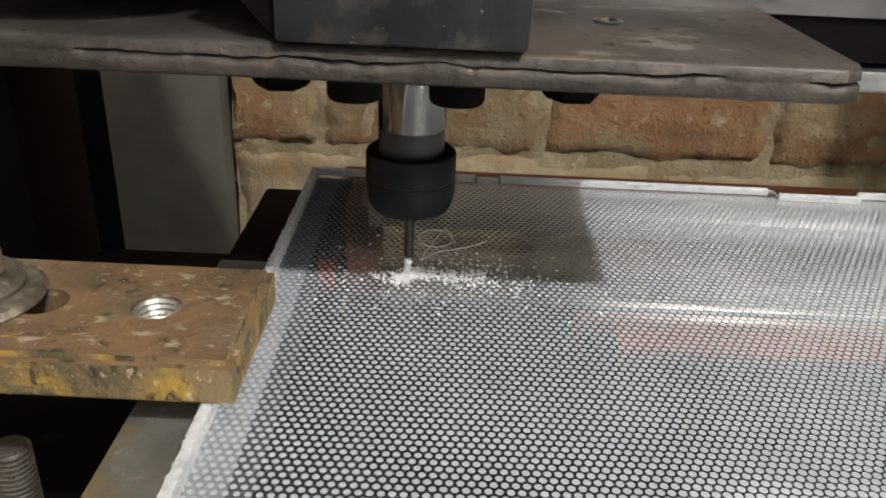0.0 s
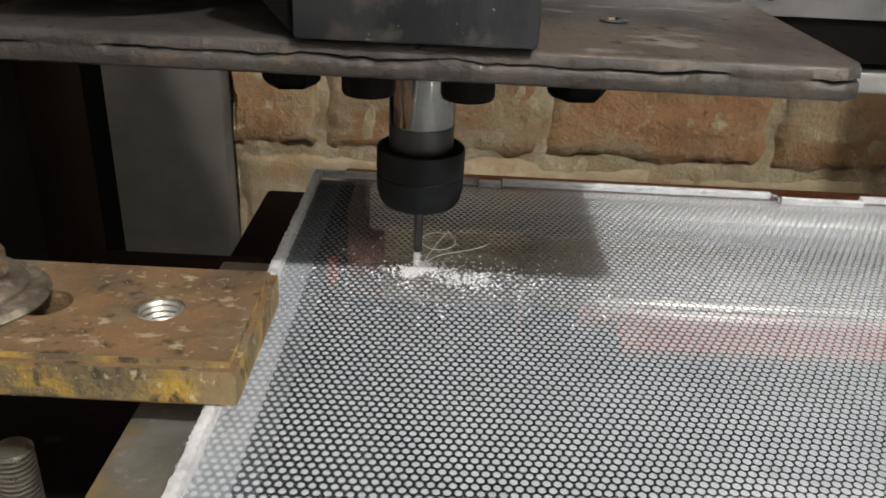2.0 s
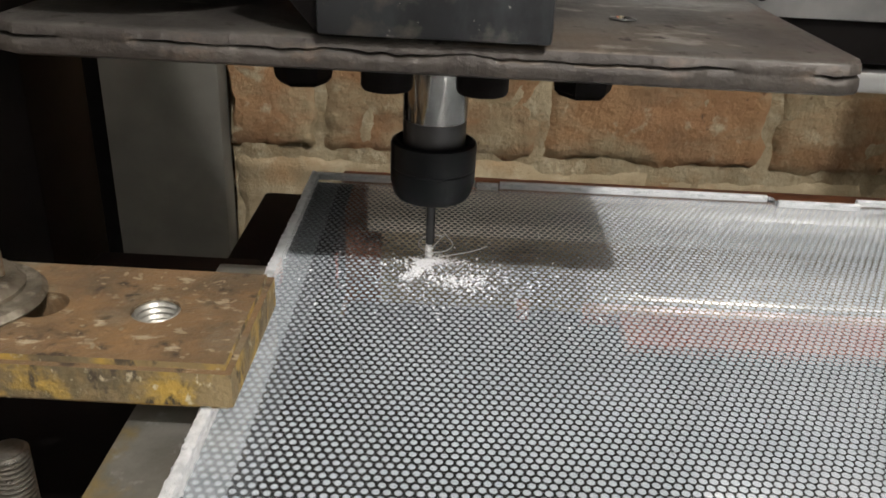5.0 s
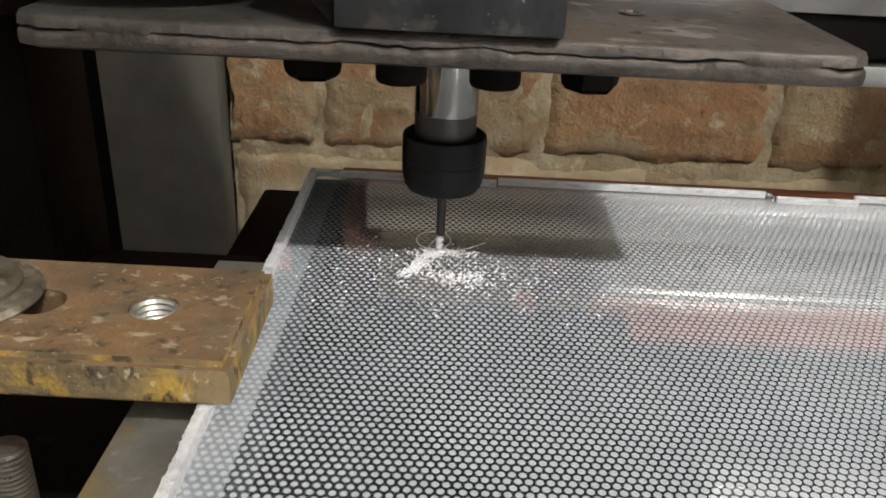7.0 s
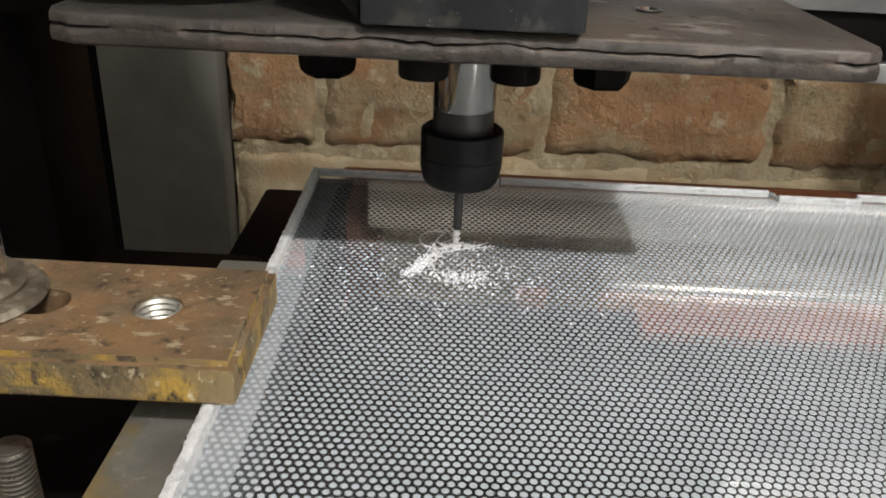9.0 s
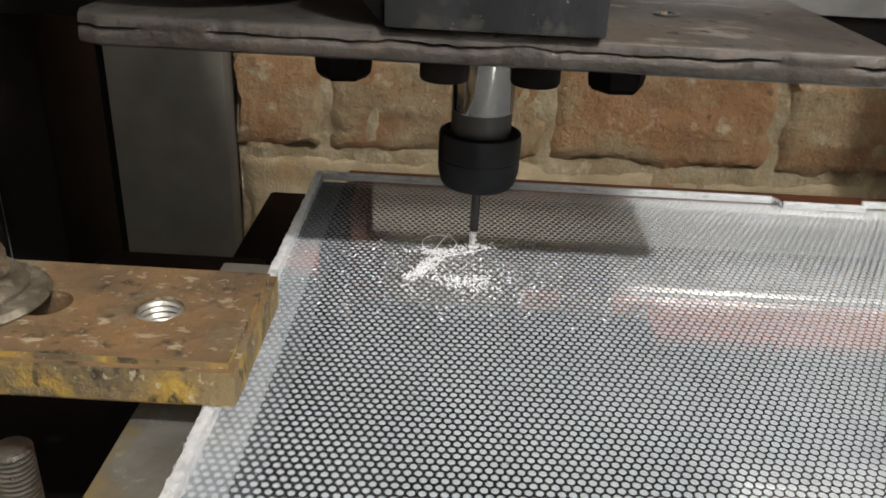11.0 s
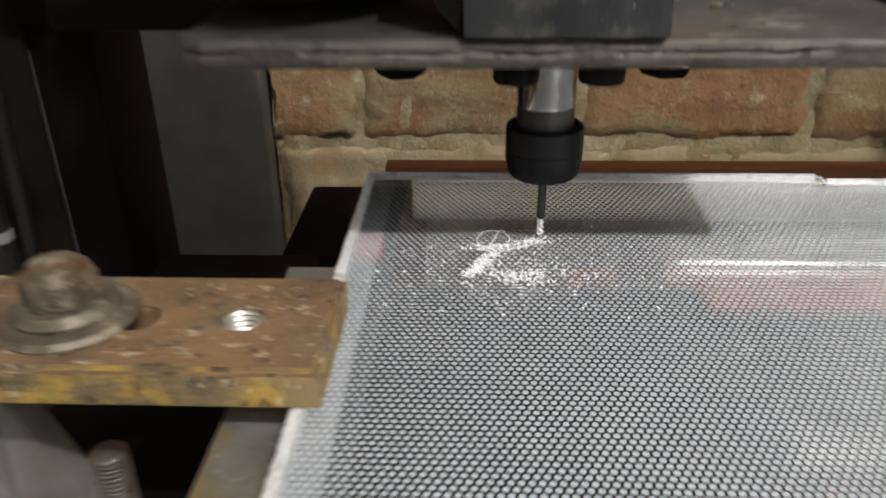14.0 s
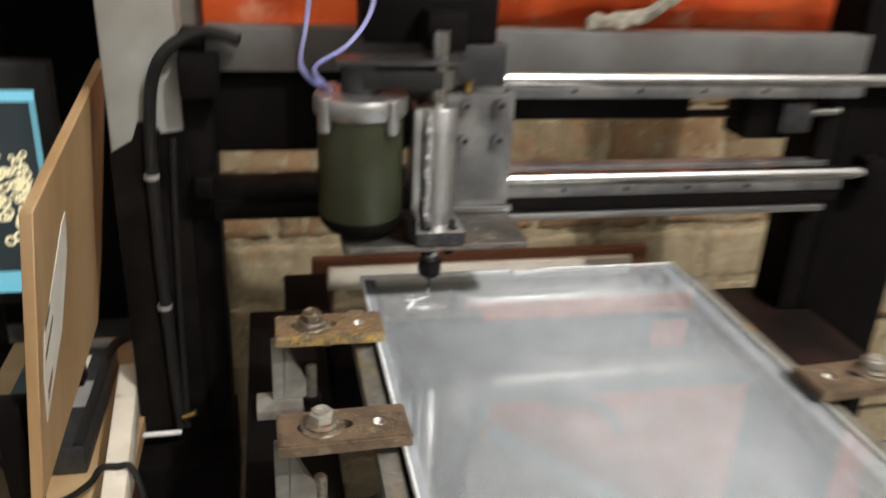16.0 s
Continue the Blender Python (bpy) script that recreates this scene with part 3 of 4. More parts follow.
for sx, sy, sz in ((-0.067, -0.132, -0.038), (-0.068, -0.300, -0.048), (0.468, -0.345, -0.04)):
    stud((sx, sy), -0.085, sz, "upright threaded steel stud beside the clamp")


def clamp_block(at):
    root = thing("clamp_support", at, "grey painted angle bracket propping up the clamp", "bracket", "brackets under the clamps")
    def web(pts, y0, y1):
        bm = bmesh.new()
        a = [bm.verts.new((x, y0, z)) for x, z in pts]
        b = [bm.verts.new((x, y1, z)) for x, z in pts]
        bm.faces.new(a), bm.faces.new(b[::-1])
        n = len(pts)
        for k in range(n):
            bm.faces.new((a[k], a[(k + 1) % n], b[(k + 1) % n], b[k]))
        bmesh.ops.bevel(bm, geom=list(bm.edges), offset=0.0007, segments=2, affect="EDGES")
        return bm
    part("upright", web([(-0.009, 0.004), (0.002, 0.004), (0.004, 0.076), (-0.009, 0.076)], -0.003, 0.003), BRACKET, root)
    part("gusset", web([(0.0022, 0.004), (0.026, 0.004), (0.026, 0.022), (0.016, 0.042), (0.0045, 0.070)], -0.002, 0.010), BRACKET, root)
    part("foot", web([(-0.026, -0.008), (0.022, -0.008), (0.022, 0.0035), (-0.026, 0.0035)], -0.022, 0.014), BRACKET, root)
    return root


clamp_block((-0.0985, -0.137, -0.0770))
clamp_block((-0.098, -0.310, -0.0770))

# ---- gantry: moves along y ----
gantry = thing("gantry", (0, 0, 0), "steel gantry with two round linear rails and dark posts", "gantry")
GY = 0.0505


def build_gantry():
    g = gantry
    y = GY + 0.07
    part("lower_beam", B(-0.20, 0.72, 0.045 + y, 0.085 + y, 0.0390, 0.0820, 0.002), BLACK, g, "black steel beam")
    part("lower_ledge", B(0.014, 0.68, 0.018 + y, 0.0445 + y, 0.029, 0.0385, 0.0008), ALU, g, "bare aluminium ledge strip")
    part("upper_strip", B(0.02, 0.69, 0.046 + y, 0.070 + y, 0.0825, 0.0955, 0.0008), ZPLATE, g, "bare aluminium strip")
    for z, nm in ((0.0835, "lower"), (0.2165, "upper")):
        r = bmesh.new()
        rod(r, (0.0, 0.028 + y, z), (0.755 if nm == "lower" else 0.79, 0.028 + y, z), 0.0105, 28, 0.0008)
        rail = part("linear_rail", r, CHROME, g, "polished round linear rail")
        part("rail_support", B(0.0 if nm == "lower" else 0.03, 0.70, 0.019 + y, 0.0445 + y, z - 0.0225, z - 0.0088, 0.0008), ZPLATE, rail, "bare aluminium rail support")
        if nm == "lower":
            part("rail_base", B(-0.17, 0.70, 0.022 + y, 0.0445 + y, z - 0.0420, z - 0.0228, 0.0008), BLACK, rail, "black strip under the rail")
        for k in range(6):
            b = bmesh.new()
            rod(b, (0.10 + 0.09 * k, 0.0172 + y, z - 0.0128), (0.10 + 0.09 * k, 0.026 + y, z - 0.0128), 0.0030, 12)
            part("rail_screw", b, BLACK, rail)
    part("upper_beam", B(-0.17, 0.712, 0.042 + y, 0.078 + y, 0.222, 0.2735, 0.002), BEAM, g, "grey painted channel beam")
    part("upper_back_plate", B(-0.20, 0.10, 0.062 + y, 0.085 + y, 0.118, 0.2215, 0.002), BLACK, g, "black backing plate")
    # black fill for the gap between upper rail and lead screw
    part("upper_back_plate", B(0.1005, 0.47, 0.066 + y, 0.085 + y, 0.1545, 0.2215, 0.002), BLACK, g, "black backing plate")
    s = bmesh.new()
    rod(s, (-0.15, 0.075 + y, 0.160), (0.68, 0.075 + y, 0.160), 0.006, 16)
    part("lead_screw", s, TABLE, g, "dark rusty lead screw")
    part("screw_bearing", B(0.545, 0.62, 0.045 + y, 0.10 + y, 0.130, 0.2215, 0.003), BLACK, g, "black bearing block")
    part("screw_motor", B(0.592, 0.637, 0.03 + y, 0.0445 + y, 0.142, 0.184, 0.002), DARKSTEEL, g)
    m = bmesh.new()
    rod(m, (0.638, 0.05 + y, 0.168), (0.69, 0.05 + y, 0.168), 0.008, 16)
    part("coupler", m, CHROME, g, "shiny coupling")
    y = GY
    # posts
    for x0, x1, inner in ((-0.288, -0.202, 1), (0.705, 0.86, -1)):
        p = part("post", B(x0, x1, 0.120 + y, 0.200 + y, -0.34, 0.62, 0.004), GREYPAINT if inner > 0 else BLACK, g, "grey painted box-section post" if inner > 0 else "black box-section post")
        xi = x1 if inner > 0 else x0
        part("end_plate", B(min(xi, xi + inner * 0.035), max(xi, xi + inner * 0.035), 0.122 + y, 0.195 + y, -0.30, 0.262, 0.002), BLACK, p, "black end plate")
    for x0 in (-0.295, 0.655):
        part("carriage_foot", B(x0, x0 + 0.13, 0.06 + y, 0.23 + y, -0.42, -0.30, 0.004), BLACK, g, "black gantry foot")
    # cable cover and the post's shaded left half, made as one near-black sheet
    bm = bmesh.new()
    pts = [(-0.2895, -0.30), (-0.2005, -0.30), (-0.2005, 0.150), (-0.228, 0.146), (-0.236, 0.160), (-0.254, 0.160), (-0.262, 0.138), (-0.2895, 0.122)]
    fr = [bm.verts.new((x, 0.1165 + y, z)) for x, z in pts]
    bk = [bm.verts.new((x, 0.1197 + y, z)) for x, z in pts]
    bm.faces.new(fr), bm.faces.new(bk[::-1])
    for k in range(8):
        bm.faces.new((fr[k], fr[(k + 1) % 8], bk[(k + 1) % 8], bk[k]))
    part("post_cover_shade", bm, COVER_SHADE, g, "dark cover strip on the post, with the shade on its left half", smooth=0)
    # cable down the left post
    b = bmesh.new()
    cord(b, [(-0.13, 0.09 + y, 0.262), (-0.175, 0.10 + y, 0.268), (-0.222, 0.10 + y, 0.235), (-0.240, 0.112 + y, 0.15), (-0.243, 0.112 + y, 0.0), (-0.240, 0.112 + y, -0.18), (-0.236, 0.108 + y, -0.27)], 0.0075, 10)
    part("cable", b, CABLE, g, "thick black cable")
    b = bmesh.new()
    cord(b, [(-0.215, 0.114 + y, 0.14), (-0.222, 0.114 + y, 0.0), (-0.226, 0.112 + y, -0.16), (-0.228, 0.106 + y, -0.27)], 0.004, 8)
    part("cable", b, CABLE, g, "thin black cable")
    for z, xx in ((0.094, -0.243), (-0.084, -0.243)):
        b = bmesh.new()
        lathe(b, [(0.0078, z - 0.003), (0.0092, z - 0.003), (0.0092, z + 0.003), (0.0078, z + 0.003)], (xx, 0.112 + y, 0), 20)
        part("cable_tie", b, DEVICE, g, "pale grey cable tie")
    b = bmesh.new()
    rod(b, (-0.290, 0.095 + y, -0.271), (-0.236, 0.100 + y, -0.274), 0.0038, 12)
    part("pin", b, WHITEPLASTIC, g, "white peg at the cable end")
    b = bmesh.new()
    rod(b, (-0.232, 0.10 + y, -0.25), (-0.214, 0.10 + y, -0.244), 0.005, 12)
    part("fitting", b, BRASS, g, "small brass fitting")
    # clutter at the left rail ends
    part("rail_bracket", B(-0.192, -0.168, 0.085 + y, 0.118 + y, 0.072, 0.100, 0.004), BLACK, g)
    part("rail_bracket", B(-0.20, -0.155, 0.085 + y, 0.118 + y, 0.195, 0.245, 0.003), BLACK, g)
    part("rail_bracket", B(0.735, 0.765, 0.085 + y, 0.119 + y, 0.060, 0.105, 0.003), BLACK, g)


build_gantry()

# ---- spindle head: moves along x and y ----
head = thing("spindle_head", (0, 0, 0), "belt-driven milling spindle on a welded steel bracket", "milling head")


def build_head():
    h = head
    # bottom plate, with an uneven flame-cut front
    rnd = random.Random(2)
    bm = bmesh.new()
    N = 200
    xs = [-0.102 + 0.2005 * k / N for k in range(N + 1)]
    rows = []
    for k, x in enumerate(xs):
        j = 0.0004 * noise.noise(Vector((x * 260, 1, 0))) + 0.0003 * noise.noise(Vector((x * 700, 2, 0)))
        g = 0.0010 * noise.noise(Vector((x * 70, 5, 0))) + 0.0004 * noise.noise(Vector((x * 300, 6, 0)))
        d = 0.0018 * min(max(0.5 + 1.6 * noise.noise(Vector((x * 45, 8, 0))), 0.05), 1.0)
        c = 0.003 * max(0, 1 - (x + 0.102) / 0.006) + 0.002 * max(0, 1 - (0.0985 - x) / 0.004)
        y0 = -0.053 + j + c
        rows.append([bm.verts.new(p) for p in ((x, 0.052, 0.0735), (x, y0 + 0.0024, 0.0735), (x, y0 + 0.0002, 0.0744), (x, y0 - 0.0002, 0.0762), (x, y0 + 0.0004, 0.0777 + g), (x, y0 + 0.0004 + d, 0.0783 + g), (x, y0 + 0.0004, 0.0788 + g), (x, y0 + 0.0010, 0.0808), (x, y0 + 0.0028, 0.0818), (x, 0.052, 0.0818))])
    for a, b in zip(rows, rows[1:]):
        for q in range(9):
            bm.faces.new((a[q], a[q + 1], b[q + 1], b[q]))
        bm.faces.new((a[9], a[0], b[0], b[9]))
    bm.faces.new(rows[0]), bm.faces.new(rows[-1][::-1])
    plate = part("base_plate", bm, PLATE, h, "dull steel plate with a rough flame-cut edge", smooth=50)
    plate.data.materials.append(WELD)
    for p in plate.data.polygons:
        if p.center.y < -0.046 and p.normal.z < 0.75:
            p.material_index = 1
    for x, y in ((0.050, -0.012), (-0.06, 0.02)):
        b = bmesh.new()
        lathe(b, [(0.0016, 0.0819), (0.0024, 0.0825), (0.0038, 0.0822)], (x, y, 0), 20)
        part("screw_hole", b, CHROME, plate, "bright countersunk hole")
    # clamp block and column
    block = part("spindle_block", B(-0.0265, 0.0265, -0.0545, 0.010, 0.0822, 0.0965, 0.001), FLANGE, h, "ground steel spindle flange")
    # upward faces get a brighter metal in place of the light they catch
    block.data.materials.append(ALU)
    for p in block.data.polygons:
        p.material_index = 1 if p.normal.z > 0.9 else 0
    for x in (-0.0145, 0.0145):
        b = bmesh.new()
        threaded(b, (x, -0.042, 0), 0.0036, 0.0965, 0.1065, 0.0012, 0.0006, 16)
        part("flange_screw", b, DARKSTEEL, h, "black socket screw")
        b = bmesh.new()
        lathe(b, [(0, 0.0967), (0.0056, 0.0967), (0.0056, 0.0975), (0.0036, 0.0975)], (x, -0.042, 0), 18)
        part("washer", b, BLACK, h)
    b = bmesh.new()
    lathe(b, [(0.0, 0.0965), (0.0205, 0.0965), (0.0205, 0.222), (0.0195, 0.2235), (0, 0.2235)], (0, -0.014, 0), 48)
    part("spindle_housing", b, ALU, h, "scuffed silver spindle housing")
    b = bmesh.new()
    for k in range(38):
        z = 0.099 + 0.0031 * k
        q = Vector((-0.0125 + 0.0042 * noise.noise(Vector((k * 0.31, 3, 0))), -0.0318 + 0.0010 * noise.noise(Vector((k * 0.7, 9, 0))), z))
        w = 0.0029 + 0.0022 * noise.noise(Vector((k * 0.8, 0, 4)))
        bmesh.ops.create_icosphere(b, subdivisions=2, radius=1.0, matrix=Matrix.Translation(q) @ pose(0, 0, 0, 0, 35 * math.sin(k * 2.1), 0) @ Matrix.Diagonal((w * 1.1, w * 0.5, w * 1.7, 1)))
    part("weld_seam", b, ALU, h, "shiny lumpy weld seam", smooth=60)
    part("housing_rib", B(-0.0275, -0.0185, -0.026, 0.02, 0.0965, 0.222, 0.001), ALU, h, "silver side rib")
    # black shroud tongue between motor and flange
    bm = bmesh.new()
    pts = [(-0.026, 0.112), (-0.0385, 0.112), (-0.0335, 0.090), (-0.027, 0.0825)]
    a = [bm.verts.new((x, -0.052, z)) for x, z in pts]
    c = [bm.verts.new((x, -0.020, z)) for x, z in pts]
    bm.faces.new(a), bm.faces.new(c[::-1])
    for k in range(4):
        bm.faces.new((a[k], a[(k + 1) % 4], c[(k + 1) % 4], c[k]))
    part("rubber_flap", bm, BLACK, h, "black rubber flap", smooth=0)
    # spindle nose, nut, cutter
    b = bmesh.new()
    lathe(b, [(0.0, 0.0735), (0.0135, 0.0735), (0.0135, 0.072), (0.0098, 0.0705), (0.0098, 0.0486), (0.0096, 0.0482), (0, 0.0482)], seg=48)
    part("spindle_nose", b, NOSE, h, "ground steel spindle nose")
    b = bmesh.new()
    lathe(b, [(0.0, 0.0481), (0.0096, 0.0481), (0.0096, 0.039), (0, 0.039)], seg=48)
    part("collet_thread", b, DARKSTEEL, h, "dark oiled collar")
    b = bmesh.new()
    lathe(b, [(0.0096, 0.0400), (0.0118, 0.0416), (0.0129, 0.0410), (0.0132, 0.0402), (0.0132, 0.0335), (0.01305, 0.0333), (0.01305, 0.0329), (0.0132, 0.0327), (0.0131, 0.0285), (0.0122, 0.0248), (0.0112, 0.0234), (0.0, 0.0230)], seg=56)
    part("collet_nut", b, BLACKNUT, h, "matt black collet nut")
    b = bmesh.new()
    lathe(b, [(0, 0.0235), (0.00145, 0.0235), (0.00145, 0.0070), (0.0013, 0.0061), (0, 0.0060)], seg=20)
    cutter = part("cutter", b, DARKSTEEL, h, "thin steel end mill")
    # fluted tip
    bm = bmesh.new()
    rings = []
    for k in range(25):
        z = 0.0062 * (1 - k / 24)
        tw = k * 0.42
        rings.append([bm.verts.new((rr * math.cos(a + tw), rr * math.sin(a + tw), z)) for a, rr in ((2 * math.pi * q / 12, 0.0014 if q % 6 < 2 else 0.00085) for q in range(12))])
    for a, c in zip(rings, rings[1:]):
        for q in range(12):
            bm.faces.new((a[q], a[(q + 1) % 12], c[(q + 1) % 12], c[q]))
    bm.faces.new(rings[-1])
    part("flutes", bm, CHIP, cutter, "bright cutter flutes clogged with swarf")
    # bolts below the plate
    for x, y in ((-0.0118, -0.037), (0.0122, -0.037)):
        b = bmesh.new()
        lathe(b, [(0, 0.0735), (0.0066, 0.0735), (0.0066, 0.0672), (0.0062, 0.0664), (0.0034, 0.0664), (0.0034, 0.069), (0, 0.069)], (x, y, 0), 32)
        part("cap_screw", b, BLACK, h, "black cap screw")
    # blocks that hang from the carriage behind the plate
    part("carriage_foot_plate", B(-0.082, 0.095, 0.0560, 0.118, 0.0835, 0.0915, 0.002), BLACK, h, "black plate under the carriage")
    for x, y, z in ((-0.0577, 0.0990, 0.0310), (0.0569, 0.0830, 0.0358)):
        b = bmesh.new()
        lathe(b, [(0, z), (0.0098, z), (0.0116, z + 0.002), (0.0122, z + 0.005), (0.0126, 0.0834), (0, 0.0834)], (x, y, 0), 6, m=Matrix.Translation((x, y, 0)) @ pose(0, 0, 0, 0, 0, 8))
        part("hexagon_bolt", b, BLACK, h, "black hexagon bolt head", smooth=25)
    # carriage bracket plate behind
    vp = part("carriage_plate", B(0.002, 0.100, 0.044, 0.0525, 0.0825, 0.222, 0.001), ZPLATE, h, "scuffed grey steel carriage plate")
    part("carriage_plate_edge", B(0.028, 0.1035, 0.036, 0.0438, 0.0823, 0.0905, 0.001), ALU, h, "bright plate edge")
    for x in (0.042, 0.082):
        for z in (0.170, 0.2095):
            b = bmesh.new()
            m = pose(x, 0.044, z, 90)
            lathe(b, [(0, 0.009), (0.0028, 0.009), (0.0028, 0.0095), (0.0065, 0.0095), (0.0072, 0.0085), (0.0072, 0.0012), (0.0088, 0.0012), (0.0088, 0), (0, 0)], m=m, seg=24)
            screw = part("cap_screw", b, ZPLATE, vp, "steel cap screw with washer")
            b = bmesh.new()
            rod(b, (x, 0.0352, z), (x, 0.0340, z), 0.0033, 6)
            part("socket", b, BLACK, screw, "dark hexagon socket")
    part("carriage_body", B(0.0, 0.095, 0.0528, 0.118, 0.092, 0.200, 0.002), BLACK, h)
    part("bearing_block", B(0.01, 0.09, 0.053, 0.118, 0.2285, 0.2750, 0.003), DARKSTEEL, h)
    b = bmesh.new()
    rod(b, (0.045, 0.045, 0.224), (0.045, 0.045, 0.236), 0.005, 12)
    part("grease_cap", b, BRASS, h, "small brass fitting")
    # motor
    mx, my = -0.081, -0.012
    b = bmesh.new()
    lathe(b, [(0, 0.103), (0.036, 0.103), (0.0435, 0.108), (0.0445, 0.112), (0.0445, 0.214), (0.044, 0.216), (0, 0.216)], (mx, my, 0), 64)
    part("motor_body", b, GREEN, h, "glossy olive green motor can")
    b = bmesh.new()
    lathe(b, [(0, 0.0895), (0.030, 0.0895), (0.037, 0.0925), (0.0425, 0.100), (0.0438, 0.108), (0.0435, 0.1085), (0, 0.1085)], (mx, my, 0), 64)
    part("motor_end_bell", b, BLACK, h, "black motor end bell")
    b = bmesh.new()
    lathe(b, [(0, 0.216), (0.0465, 0.216), (0.0485, 0.219), (0.0485, 0.233), (0.047, 0.236), (0.030, 0.2375), (0, 0.2375)], (mx, my, 0), 64)
    bell = part("motor_flange", b, ALU, h, "cast aluminium motor flange")
    for k in range(4):
        a = radians(35 + 90 * k)
        b = bmesh.new()
        lathe(b, [(0, 0.203), (0.006, 0.203), (0.0075, 0.208), (0.0075, 0.2365), (0.006, 0.238), (0, 0.238)], (mx + 0.047 * math.cos(a), my + 0.047 * math.sin(a), 0), 16)
        part("flange_lug", b, ALU, bell)
    b = bmesh.new()
    lathe(b, [(0, 0.2375), (0.020, 0.2375), (0.020, 0.262), (0.022, 0.262), (0.022, 0.266), (0, 0.266)], (mx, my, 0), 40)
    part("pulley", b, DARKSTEEL, h, "dark motor pulley")
    part("belt_guard", B(mx - 0.028, 0.020, -0.036, 0.014, 0.2665, 0.272, 0.004), DARKSTEEL, h, "flat grey belt guard plate")
    part("drive_belt", B(mx, 0.0, -0.033, -0.029, 0.244, 0.262, 0.0005), CABLE, h, "black drive belt")
    b = bmesh.new()
    lathe(b, [(0, 0.2235), (0.008, 0.2235), (0.008, 0.243), (0.017, 0.243), (0.017, 0.263), (0.009, 0.263), (0.009, 0.30), (0, 0.30)], (0, -0.014, 0), 32)
    part("spindle_pulley", b, CHROME, h, "steel spindle pulley and shaft")
    part("top_bracket", B(-0.012, 0.030, 0.0, 0.045, 0.275, 0.315, 0.003), BLACK, h, "black bracket")
    part("lift_tower", B(-0.072, 0.076, 0.05, 0.115, 0.2755, 0.36, 0.004), BLACK, h, "black housing of the lifting drive")
    # tapering column added above the view, outlined to cast the pier's shadow
    bm = bmesh.new()
    pts = [(-0.072, 0.3605), (0.080, 0.3605), (0.072, 0.405), (0.049, 0.455), (0.028, 0.520), (0.013, 0.590), (0.002, 0.670), (-0.006, 0.780), (-0.060, 0.780), (-0.072, 0.560)]
    a = [bm.verts.new((x, 0.052, z)) for x, z in pts]
    c = [bm.verts.new((x, 0.113, z)) for x, z in pts]
    bm.faces.new(a), bm.faces.new(c[::-1])
    for k in range(len(pts)):
        bm.faces.new((a[k], a[(k + 1) % len(pts)], c[(k + 1) % len(pts)], c[k]))
    bmesh.ops.recalc_face_normals(bm, faces=list(bm.faces))
    part("pier_shadow_column", bm, BLACK, h, "black tapering column added out of view to shade the pier")
    for k, pts in enumerate(([(-0.118, 0.0, 0.2375), (-0.140, -0.01, 0.262), (-0.135, -0.012, 0.30), (-0.125, 0.0, 0.36)], [(-0.110, -0.01, 0.238), (-0.128, -0.02, 0.262), (-0.095, -0.02, 0.285), (-0.07, 0.0, 0.315), (-0.06, 0.02, 0.36)])):
        b = bmesh.new()
        cord(b, pts, 0.0024, 8)
        part("wire", b, BLUEWIRE, h, "blue motor wire")


build_head()


# ---- swarf ----
def flakes(seed, spots, name, label, way=0.0):
    """Flakes of swarf: each spot is (x, y, spread along, spread across, count, size), turned by way degrees."""
    rnd = random.Random(seed)
    bm = bmesh.new()
    for cx, cy, sx, sy, count, size in spots:
        for k in range(count):
            g, q = rnd.gauss(0, sx), rnd.gauss(0, sy)
            x, y = cx + g * math.cos(radians(way)) - q * math.sin(radians(way)), cy + g * math.sin(radians(way)) + q * math.cos(radians(way))
            s = size * rnd.uniform(0.7, 1.3)
            m = Matrix.Translation((x, y, 0.0002 + abs(rnd.gauss(0, 0.0004)))) @ Euler((rnd.uniform(-0.35, 0.7), rnd.uniform(-0.45, 0.45), rnd.uniform(0, 6.28))).to_matrix().to_4x4()
            w, l, h = s * rnd.uniform(0.3, 0.7), s * rnd.uniform(0.6, 1.6), s * 0.3
            vs = [bm.verts.new(m @ Vector(p)) for p in ((-l, -w, 0), (l, -w, h), (l * 0.7, w, 0), (-l, w, h), (0, 0, h * 2))]
            for f in ((0, 1, 4), (1, 2, 4), (2, 3, 4), (3, 0, 4), (3, 2, 1, 0)):
                bm.faces.new([vs[q] for q in f])
    return solo(name, bm, CHIP, label, "swarf", kind="stuff", smooth=0)


flakes(1, [(0.0600, -0.0895, 0.0050, 0.0024, 150, 0.00046), (0.062, -0.088, 0.012, 0.006, 190, 0.00040), (0.056, -0.088, 0.022, 0.012, 190, 0.00036)], "swarf", "loose white acrylic swarf scattered on the sheet")
# clumps carried by the cutter and left behind: seconds, resting place, spread
CLUMPS = [(1.4, 0.0450, -0.0870, 0.0022, 0.0013, 110, 58), (3.8, 0.0474, -0.0822, 0.0030, 0.0014, 140, 58), (6.4, 0.0506, -0.0758, 0.0036, 0.0015, 150, 56), (9.2, 0.0512, -0.0690, 0.0056, 0.0013, 170, 4), (12.0, 0.0640, -0.0652, 0.0042, 0.0014, 130, 16)]
clumps = [(row, flakes(20 + k, [(0, 0, row[3], row[4], row[5], 0.00044)], "swarf_clump", "small clump of white acrylic swarf by the cutter", row[6])) for k, row in enumerate(CLUMPS)]


